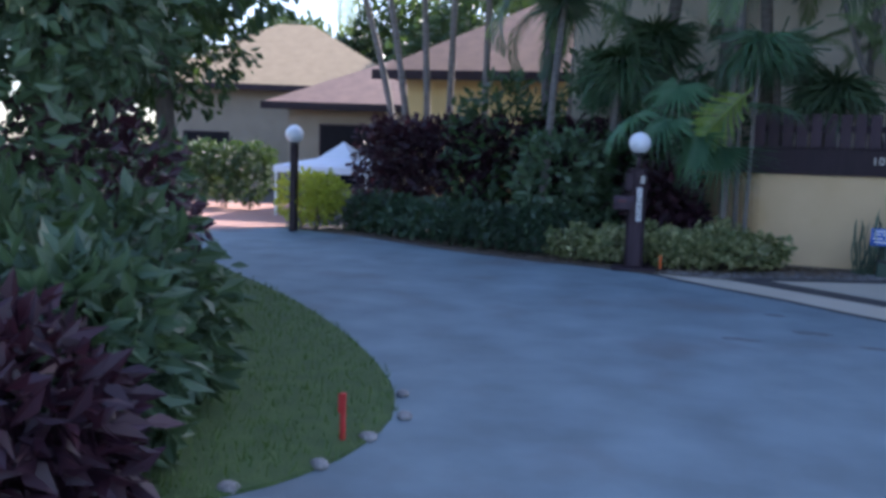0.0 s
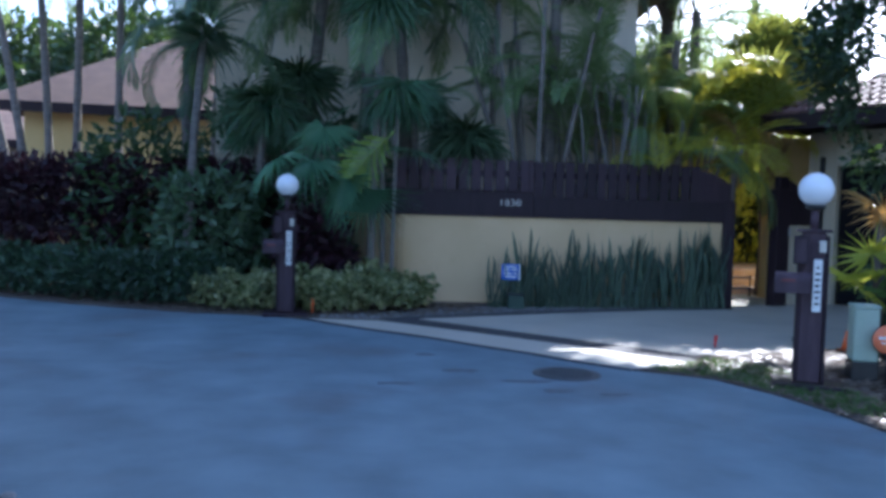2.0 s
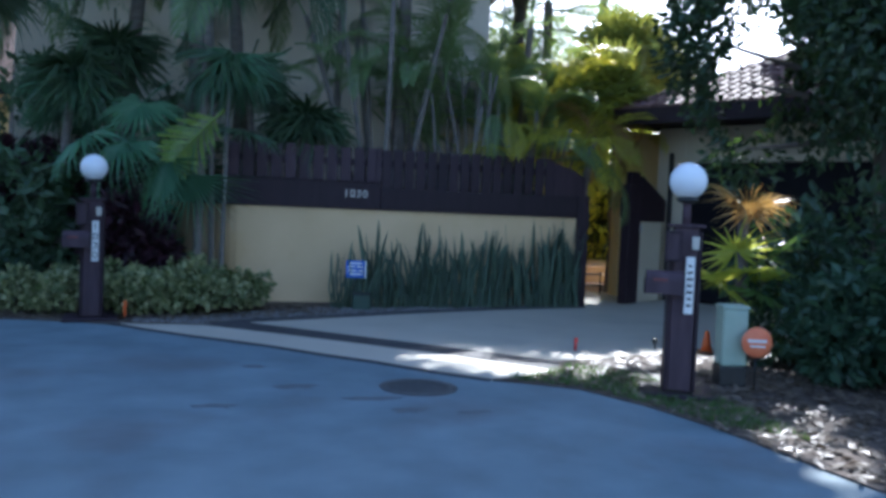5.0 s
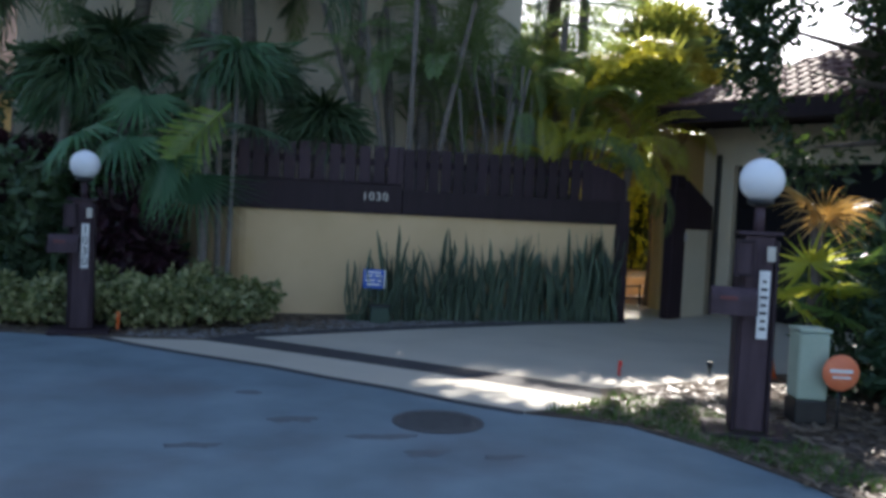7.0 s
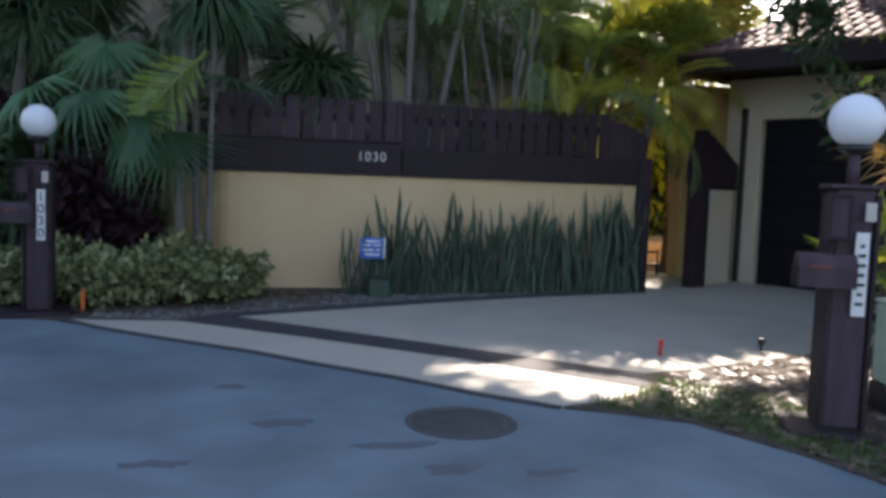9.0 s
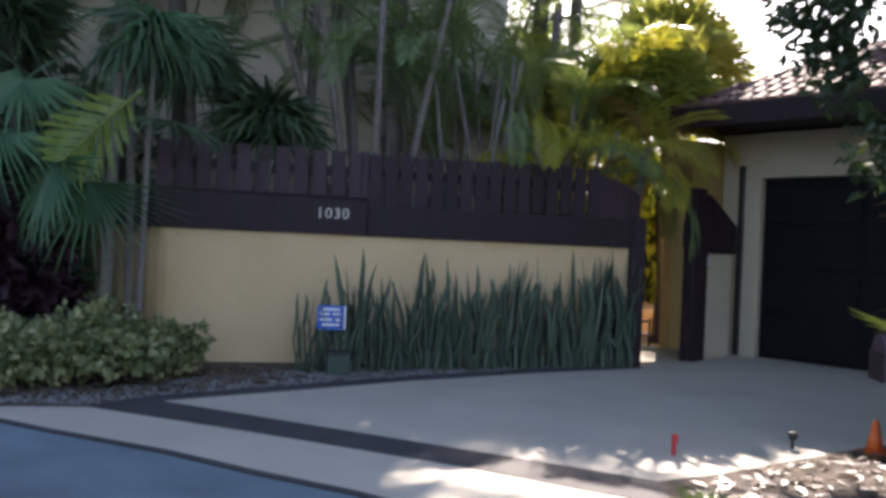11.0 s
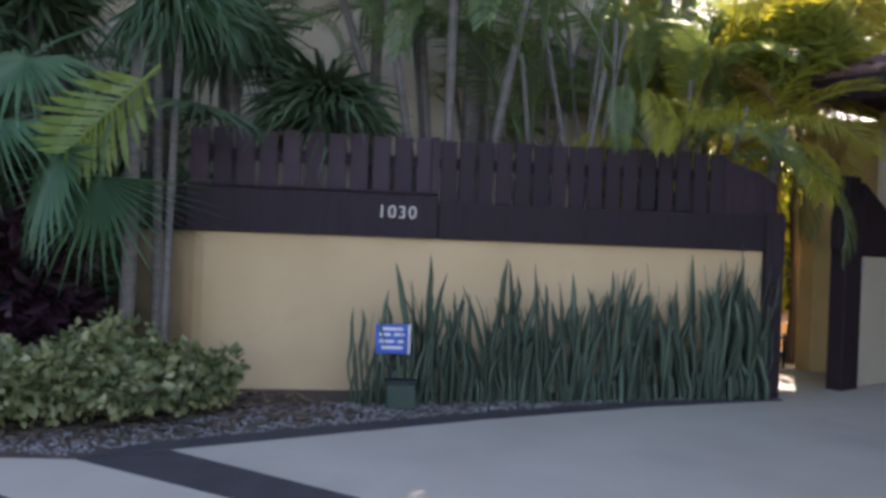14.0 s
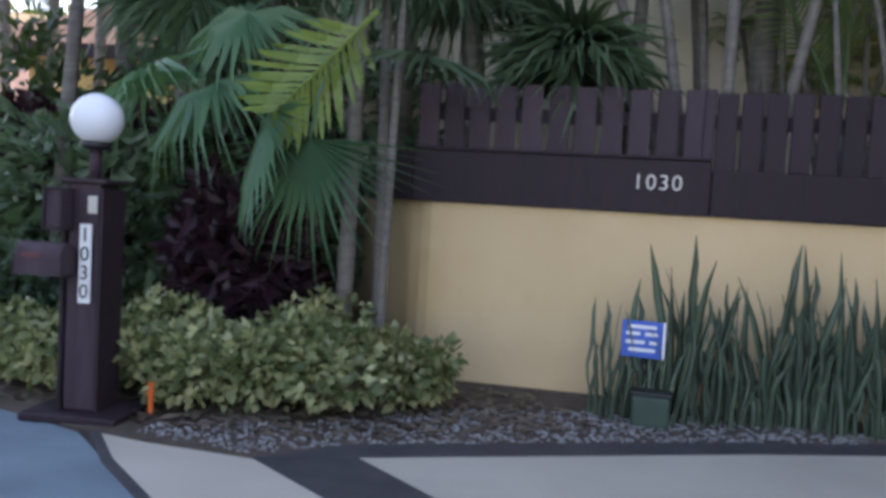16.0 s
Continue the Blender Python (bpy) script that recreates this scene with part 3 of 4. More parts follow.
FAN_DRY = [fan_mesh("fan_leaf", L_DRY, .42, 26, 300, .25, .5, .35, 7)]


def leaf_at(palm, me, p, az, el, roll=0, scale=1.0):
    """Hangs one leaf on a palm; p is in the place's coordinates, az clockwise from +y, el above level."""
    base = palm.matrix_basis.translation
    m = Matrix.Translation(Vector(p) - base) @ Matrix.Rotation(radians(90 - az), 4, "Z") @ Matrix.Rotation(radians(-el), 4, "Y") @ Matrix.Rotation(radians(roll), 4, "X") @ Matrix.Scale(scale, 4)
    return part("fan_leaf" if me.name.startswith("fan") else "frond", me, None, palm, at=m)


def palm(x, y, h, lean, metas, n, label, name="palm_tree", radius=.08, el=(10, 65), scale=(.85, 1.15), base_z=.0, seed=0, avoid=True, skip=()):
    """A single-trunked palm: ringed trunk, crown of fronds all round."""
    r = random.Random(seed * 31 + 5)
    ob = empty(name, pose(x, y, base_z), label, "palm")
    pts = [Vector((lean[0] * s ** 1.6, lean[1] * s ** 1.6, h * s)) for s in [i / 14 for i in range(15)]]
    rad = [radius * (1.25 - .35 * i / 14) * (1.06 if i % 2 else .96) for i in range(15)]
    v, f = tube(pts, rad, 10)
    part("trunk", mesh_from("trunk", v, f, BARK, True), None, ob)
    top = Vector((x, y, base_z)) + pts[-1]
    for k in range(n):
        az = 360 * k / n + r.uniform(-18, 18)
        e = r.uniform(*el)
        me = r.choice(metas)
        d = Vector((math.sin(radians(az)), math.cos(radians(az)), .2))
        if skip and skip[0] < az < skip[1]:
            continue
        if avoid and any(in_gap(top + d * q, .8) for q in (.5, 1, 1.5, 2, 2.5)):
            continue
        leaf_at(ob, me, top - Vector((0, 0, r.uniform(0, .25))), az, e, r.uniform(-20, 20), r.uniform(*scale))
    return ob


def clump(x, y, stems, h, metas, label, seed, spread=.45, leaves=3, name="areca_palm", el=(20, 75), scale=(.7, 1.1), stem_mat=None, thick=.04, avoid=True):
    """A clumping palm: several thin splayed stems, each with a few arching fronds."""
    r = random.Random(seed * 17 + 3)
    ob = empty(name, pose(x, y, 0), label, "palm")
    for k in range(stems):
        a = 2 * math.pi * k / stems + r.uniform(-.4, .4)
        hh = h * r.uniform(.75, 1.15)
        out = spread * r.uniform(.5, 1.6)
        b = Vector((.18 * math.cos(a), .18 * math.sin(a), 0))
        pts = [b + Vector((out * math.cos(a) * s ** 1.4, out * math.sin(a) * s ** 1.4, hh * s)) for s in [i / 8 for i in range(9)]]
        v, f = tube(pts, [thick * (1 - .35 * i / 8) for i in range(9)], 7)
        part("stem", mesh_from("stem", v, f, stem_mat or BARK, True), None, ob)
        for q in range(leaves):
            az = 90 - math.degrees(a) + r.uniform(-75, 75)
            p = Vector((x, y, 0)) + pts[-1] - Vector((0, 0, r.uniform(0, .5)))
            d = Vector((math.sin(radians(az)), math.cos(radians(az)), .3))
            if avoid and any(in_gap(p + d * w, .75) for w in (.4, .9, 1.4, 1.9)):
                continue
            leaf_at(ob, r.choice(metas), p, az, r.uniform(*el), r.uniform(-25, 25), r.uniform(*scale))
    return ob


def leaf_cloud(blobs, count, size, seed, ratio=.45, gap=False, shell=.55, droop=.3):
    """Leaves scattered through lumpy blobs (x, y, z, radius x, y, z): lists for a mesh."""
    g = np.random.default_rng(seed)
    verts, faces = [], []
    weights = np.array([b[3] * b[4] * b[5] for b in blobs]) ** .75
    pick = g.choice(len(blobs), count, p=weights / weights.sum())
    for i in range(count):
        bx, by, bz, rx, ry, rz = blobs[pick[i]]
        d = g.normal(size=3)
        d /= np.linalg.norm(d)
        u = shell + (1 - shell) * g.random() ** .5
        lump = 1 + .28 * noise.noise(Vector((d[0] * 2.2 + bx, d[1] * 2.2 + by, d[2] * 2.2 + bz)))
        p = Vector((bx + d[0] * rx * u * lump, by + d[1] * ry * u * lump, bz + d[2] * rz * u * lump))
        if p.z < .03 or (gap and in_gap(p)):
            continue
        t = Vector((d[0], d[1], d[2])) + Vector(g.normal(size=3)) * .8 - Vector((0, 0, droop))
        t.normalize()
        w = t.cross(Vector(g.normal(size=3))).normalized()
        s = size * (.65 + .7 * g.random())
        nrm = t.cross(w)
        b = len(verts)
        verts += [p, p + t * s * .5 + w * s * ratio * .5 + nrm * s * .05, p + t * s - nrm * s * .08, p + t * s * .5 - w * s * ratio * .5 + nrm * s * .05]
        faces += [(b, b + 1, b + 2), (b, b + 2, b + 3)]
    return verts, faces


def shrub(name, x, y, blobs, count, size, mat, label, category="shrub", seed=1, ratio=.45, group="", shell=.55):
    ob = empty(name, pose(x, y, .01), label, category, group)
    v, f = leaf_cloud(blobs, count, size, seed, ratio, shell=shell)
    tagged(part("foliage", mesh_from("foliage", v, f, mat), None, ob), kind="stuff")
    r = random.Random(seed)
    for k in range(4):
        bx, by, bz, rx, ry, rz = r.choice(blobs)
        v, f = tube([(r.uniform(-.06, .06), r.uniform(-.06, .06), 0), (bx * .5, by * .5, bz * .5), (bx, by, bz)], [.018, .012, .006], 5)
        part("stem", mesh_from("stem", v, f, BARKD, True), None, ob)
    return ob


def tree(x, y, h, trunk, blobs, count, size, mat, label, seed=1, gap=True, ratio=.5):
    """A broad tree: tapered trunk, limbs to each leaf mass, and an uneven crown."""
    ob = empty("tree", pose(x, y, 0), label, "tree")
    v, f = tube([(0, 0, -.05), (.05, .03, h * .3), (-.05, .02, h * .65), (0, 0, h)], [trunk * 1.4, trunk, trunk * .85, trunk * .6], 12)
    part("trunk", mesh_from("trunk", v, f, BARKD, True), None, ob)
    for b in blobs:
        v, f = tube([(0, 0, h * .75), (b[0] * .4, b[1] * .4, h * .75 + (b[2] - h * .75) * .6), (b[0], b[1], b[2])], [trunk * .5, trunk * .3, trunk * .08], 7)
        part("limb", mesh_from("limb", v, f, BARKD, True), None, ob)
    world = [(b[0] + x, b[1] + y, *b[2:]) for b in blobs]
    v, f = leaf_cloud(world, count, size, seed, ratio, gap, .35)
    v = [p - Vector((x, y, 0)) for p in v]
    tagged(part("crown", mesh_from("crown", v, f, mat), None, ob), kind="stuff")
    return ob


# ---------------------------------------------------------------- palms by the wall corner
a_palm = palm(-3.3, 6.5, 4.6, (.1, -.1), FAN_D + FAN, 11, "tall fan palm with pale fibrous trunk at the wall corner", radius=.05, el=(-50, 40), seed=1)
leaf_at(a_palm, FROND_L, (-2.98, 5.95, 2.56), 248, -48, 88, 1.0)
leaf_at(a_palm, FAN_H, (-3.36, 5.85, 1.72), 195, -80, 0, 1.0)
leaf_at(a_palm, FAN_H, (-3.66, 5.88, 1.9), 225, -70, 10, .95)
leaf_at(a_palm, FAN[0], (-4.0, 6.2, 2.6), 215, -40, -15, 1.0)
leaf_at(a_palm, FAN[1], (-4.15, 6.1, 2.1), 240, -25, -10, 1.1)
leaf_at(a_palm, FAN[0], (-4.6, 6.0, 2.15), 255, -30, 0, 1.0)
leaf_at(a_palm, FAN_D[0], (-2.75, 6.3, 2.35), 110, -10, 0, .8)
b_palm = palm(-2.98, 6.35, 3.4, (.05, .1), FAN + FAN_D, 8, "slim fan palm with drooping leaves beside the wall", radius=.028, el=(-40, 40), seed=2)
c_palm = palm(-3.12, 6.75, 5.2, (-.15, .1), FROND + FROND_D, 11, "slender feather palm behind the wall corner", radius=.034, el=(-10, 60), seed=3)
for k, (x, y, h, fam) in enumerate([(-2.5, 7.7, 3.3, FAN_D), (-2.0, 7.7, 2.75, FAN_D), (-4.4, 7.9, 3.6, FAN_D), (-5.2, 7.4, 3.1, FAN_D + FAN), (-5.2, 8.0, 2.9, FAN), (-6.2, 7.2, 4.2, FROND_D + FAN_D)]):
    palm(x, y, h, (rng.uniform(-.3, .3), rng.uniform(-.3, .1)), fam, 12, "dark green fan palm growing behind the garden wall", radius=.06, el=(-45, 55), seed=10 + k)
d_palm = palm(-1.38, 8.1, 5.6, (.1, -.1), FROND, 6, "slim brown-trunked palm behind the fence", radius=.055, el=(10, 60), seed=33)
leaf_at(d_palm, FROND[1], (-2.05, 7.5, 3.75), 120, -18, 25, .62)
leaf_at(d_palm, FROND[1], (-2.35, 7.4, 3.35), 100, -5, 30, .5)
# clumping palms behind the fence
for k, (x, y, s, h, fam) in enumerate([(.5, 7.85, 8, 3.3, FROND), (1.1, 8.0, 8, 3.2, FROND), (1.75, 7.95, 7, 2.9, FROND + FROND_Y[:1]), (2.0, 9.0, 5, 3.2, FROND), (.1, 8.5, 5, 4.0, FROND)]):
    clump(x, y, s, h, fam, "clumping palm with slender grey stems and arching green fronds", 40 + k, leaves=3, el=(0, 75), thick=.034)
clump(-.62, 7.75, 8, 4.3, FROND + FROND_D, "leaning cluster of grey palm stems behind the fence", 47, spread=.75, leaves=1, el=(40, 75), thick=.055)
# palm at the gate: dry fronds, and yellow ones with backlight in their colour
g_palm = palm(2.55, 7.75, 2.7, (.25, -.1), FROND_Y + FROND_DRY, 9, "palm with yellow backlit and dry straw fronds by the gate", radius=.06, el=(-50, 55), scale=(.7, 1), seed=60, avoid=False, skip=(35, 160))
leaf_at(g_palm, FROND_Y[1], (1.2, 7.25, 2.85), 185, -40, 0, .62)
leaf_at(g_palm, FROND[1], (1.0, 7.35, 2.9), 200, -30, 0, .5)
leaf_at(g_palm, FROND_DRY[1], (3.1, 8.0, 3.0), 150, -30, 0, .9)
leaf_at(g_palm, FROND_DRY[0], (3.3, 8.2, 2.95), 170, -40, 0, .8)
leaf_at(g_palm, FROND_Y[0], (2.7, 8.0, 3.9), 170, 5, 0, .8)
leaf_at(g_palm, FROND_Y[1], (2.4, 8.0, 3.7), 200, 0, 0, .9)
for k in range(9):
    leaf_at(g_palm, rng.choice(FROND_DRY + FROND_DRY + FROND_Y), (rng.uniform(2.7, 3.9), rng.uniform(8.0, 8.5), rng.uniform(2.8, 3.3)), rng.uniform(110, 250), rng.uniform(-60, -10), rng.uniform(-40, 40), rng.uniform(.6, .85))
for k, (x, y, st, h) in enumerate([(2.0, 8.35, 5, 2.7)]):
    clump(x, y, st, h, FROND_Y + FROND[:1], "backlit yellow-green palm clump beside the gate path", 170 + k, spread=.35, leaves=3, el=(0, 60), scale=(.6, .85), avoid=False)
# added crown: stands in for backlit palm fronds and keeps sun off the driveway
tree(3.95, 9.3, 3.2, .07, [(-.75, -.9, 3.6, .8, .6, .6), (.35, .6, 4.6, .7, .8, .6), (1.05, 1.0, 4.4, .7, .7, .6), (1.0, 2.1, 4.4, .7, .7, .6)], 7500, .34, L_OLIVE, "added yellow-green leaf mass standing in for backlit fronds, shading the driveway", seed=175, ratio=.13)
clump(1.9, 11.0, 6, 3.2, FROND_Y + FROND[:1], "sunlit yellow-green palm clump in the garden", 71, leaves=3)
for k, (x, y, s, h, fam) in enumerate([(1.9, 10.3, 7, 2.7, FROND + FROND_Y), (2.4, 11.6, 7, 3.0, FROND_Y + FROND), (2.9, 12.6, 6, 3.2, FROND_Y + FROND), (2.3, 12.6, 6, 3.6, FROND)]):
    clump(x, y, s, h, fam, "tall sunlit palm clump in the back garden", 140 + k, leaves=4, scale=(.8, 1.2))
# L_LIME gives some of these shrubs their sunlit yellow as leaf colour
for k, (x, y, z) in enumerate([(3.0, 14.2, 3.4), (4.9, 14.2, 1.6), (2.0, 13.6, 3.0), (2.2, 12.9, 2.4), (3.9, 13.4, 2.2), (5.3, 13.2, 2.3), (6.0, 13.4, 1.5), (7.0, 14.2, 1.3), (7.9, 13.4, 1.3)]):
    shrub("garden_shrub", x, y, [(0, 0, z * .8, 1.1, .8, z * .8), (.5, -.2, z * 1.2, .9, .7, z * .55), (-.6, 0, z * 1.1, .8, .7, z * .6)], 3000, .24, L_LIME if k in (3, 4, 5, 7) else L_COVER, "sunlit tall shrub closing the back garden", seed=160 + k)
tagged(part("wall_back", block(1.5, 15.6, 0, 9, 15.8, 2.2, .01), STUCCO_Y), "yellow stucco wall closing the back garden", "wall", kind="structure")
# tall palms above
for k, (x, y, h) in enumerate([(-4.6, 8.6, 5.2), (-2.7, 8.5, 5.0), (-.3, 8.5, 5.6), (-6.6, 8.8, 5.6), (-3.6, 8.8, 5.8), (3.3, 11.3, 5.6), (4.9, 13.6, 6.4)]):
    palm(x, y, h, (rng.uniform(-.5, .5), rng.uniform(-.8, -.2)), FROND + FROND_D, 14, "tall feather palm with grey ringed trunk", radius=.1, el=(-35, 60), scale=(1.0, 1.35), seed=80 + k)
palm(2.2, 9.8, 4.9, (.1, -.2), FROND + FROND_D, 15, "feather palm with hanging green fronds beside the house", radius=.07, el=(-45, 50), scale=(.8, 1.1), seed=95)
# dark understorey behind the fence and bed, added as backing with shade in its colour
for k, (x, y, r_, z) in enumerate([(-4.6, 7.5, .8, 1.1), (-5.8, 7.0, .8, 1.0), (-3.9, 8.6, .9, 1.6), (1.6, 7.75, .35, .95), (-4.15, 6.55, .5, .75), (-5.6, 8.8, 1.0, 1.8), (-7.2, 8.0, 1.0, 1.5)]):
    shrub("understorey_shrub", x, y, [(0, 0, z, r_, r_ * .8, z * .95), (r_ * .5, .1, z * .6, r_ * .7, r_ * .6, z * .6)], 1500, .2, L_MAROON if k == 4 else L_DARK if k % 3 else L_TREE, "dense backing shrub under the palms with deep shade in its leaf colour", seed=100 + k)

# ---------------------------------------------------------------- snake plants along the wall
def blade_mesh(h, w, bend, twist, seed):
    r = random.Random(seed)
    verts, faces = [], []
    n = 7
    for i in range(n + 1):
        s = i / n
        ww = w * (.75 + .45 * s) * (1 - s ** 7) if i < n else .0015
        a = twist * s
        c = Vector((bend * s ** 2, .035 * math.sin(5 * s + seed) + .012 * math.sin(13 * s + 2 * seed), h * s))
        d = Vector((math.cos(a), math.sin(a), 0))
        nn = Vector((-math.sin(a), math.cos(a), 0))
        verts += [c - d * ww, c - nn * .012 * (1 - s), c + d * ww, c + nn * .004]
    for i in range(n):
        for k in range(4):
            k2 = (k + 1) % 4
            faces.append((i * 4 + k, i * 4 + k2, i * 4 + 4 + k2, i * 4 + 4 + k))
    return mesh_from("blade", verts, faces, L_SNAKE, True)


BLADES = [blade_mesh(h, w, b, t, k) for k, (h, w, b, t) in enumerate([(.92, .026, .06, 1.4), (.8, .029, -.1, -1.2), (.66, .026, .12, 1.8), (1.03, .024, .03, .9), (.56, .028, -.14, -1.6), (.85, .025, .16, 1.0)])]
bed = Vector((2.28, 6.86, 0)) - Vector((-1.45, 6.3, 0))
for k in range(62):
    s = (k + rng.uniform(-.3, .3)) / 61
    tall = 1.12 + .42 * noise.noise((s * 6, 0, 3)) + .12 * math.sin(s * 9)
    depth = rng.uniform(0, .3) * (1 if s < .85 else .3)
    px = max(-1.5, min(2.22, -1.45 + bed.x * s))
    py = 6.3 + bed.y * max(0, min(1, s)) + depth * .6
    plant = empty("snake_plant", pose(px, min(py, 6.9), .014), "tall mottled green snake plant against the yellow wall", "snake plant", "snake plants along the wall")
    for q in range(rng.choice((5, 5, 6, 7))):
        a = rng.uniform(0, 360)
        part("blade", rng.choice(BLADES), None, plant, at=pose(rng.uniform(-.07, .07), rng.uniform(-.06, .06), -.02, rng.uniform(-8, 5), rng.uniform(-8, 8) * (.25 if s > .9 else 1), a if py < 6.7 else rng.uniform(-40, 40)) @ Matrix.Scale(max(.6, min(1.3, tall)) * (.9 if s < .3 else 1.07) * rng.uniform(.72, 1.05) * (.75 if s < .12 else 1), 4))

# blue yard sign with pale bars
sign = empty("yard_sign", pose(-1.2, 6.33, .014, 0, 0, -6), "small blue yard sign with white print on a stake", "sign")
part("board", block(-.13, -.006, .42, .13, .006, .66, .004), BLUE, sign)
for z0, x0, x1 in ((.61, -.09, .09), (.565, -.1, -.01), (.565, .02, .1), (.51, -.1, .02), (.51, .05, .1), (.46, -.08, .09)):
    part("print_bar", block(x0, -.011, z0, x1, -.0065, z0 + .022, .001), WHITE, sign)
part("edge_strip", block(.131, -.008, .42, .15, .008, .66, .003), WHITE, sign)
v, f = tube([(0, .012, -.05), (0, .012, .5)], [.008, .008], 6)
part("stake", mesh_from("stake", v, f, BLACK, True), None, sign)
ubox = empty("utility_box", pose(-1.12, 6.24, .014), "low dark green utility box among the snake plants", "utility box")
part("body", block(-.12, -.06, 0, .12, .08, .2, .015), surface("dark_green_plastic", (.02, .05, .035), (.04, .08, .055), .5, 6, 60, .05), ubox)
part("lid", block(-.13, -.07, .202, .13, .09, .225, .008), BLACK, ubox)

# ---------------------------------------------------------------- variegated shrubs
for k, (x, y, r_, h) in enumerate([(-2.75, 6.0, .42, .5), (-3.2, 5.75, .5, .56), (-3.65, 5.6, .42, .5), (-3.95, 5.45, .36, .46), (-4.75, 5.6, .45, .5), (-5.3, 5.7, .45, .5), (-3.5, 6.1, .5, .6), (-4.3, 5.95, .5, .6)]):
    shrub("variegated_shrub", x, y, [(0, 0, h * .5, r_ * .8, r_ * .7, h * .45)] + [(rng.uniform(-.75, .75) * r_, rng.uniform(-.6, .4) * r_, h * rng.uniform(.35, .9), r_ * rng.uniform(.25, .42), r_ * rng.uniform(.25, .4), h * rng.uniform(.2, .34)) for _ in range(11)], 1500, .075, L_SHRUB, "leafy variegated shrub with cream highlights in its leaf colours", seed=200 + k, ratio=.62, group="shrubs in the bed")
for k in range(9):
    s = k / 8
    x, y = -6.0 - 4.2 * s, 5.75 + 2.0 * s ** 1.2
    shrub("groundcover_shrub", x, y + .3, [(0, 0, .35, .5, .45, .33), (.3, .15, .4, .4, .4, .33)], 700, .12, L_COVER, "low dark green groundcover beside the road", seed=230 + k, group="groundcover by the road")
for k in range(9):
    s = k / 8
    x, y = -9.75 + 4.9 * s, 8.5 - .4 * s
    shrub("hedge_plant", x, y, [(0, 0, 1.15, .6, .5, 1.05), (.2, 0, 1.6, .45, .45, .6)], 1300, .16, L_MAROON, "dark maroon hedge plant", "hedge", seed=250 + k, group="maroon hedge")
for k in range(2):
    shrub("lime_shrub", -10.55 - k * .5, 7.35 + k * .25, [(0, 0, .6, .5, .4, .45), (.2, 0, .75, .35, .35, .35)], 700, .13, L_LIME, "bright lime-yellow shrub in sun", seed=270 + k)
for k in range(4):
    shrub("clipped_hedge", -14.6 - k * .9, 11.2 + k * .2, [(0, 0, .9, .6, .45, .75), (.2, 0, 1.2, .5, .45, .45)], 1400, .14, L_TREE, "green clipped hedge by the far driveway", "hedge", seed=280 + k, group="far hedge")


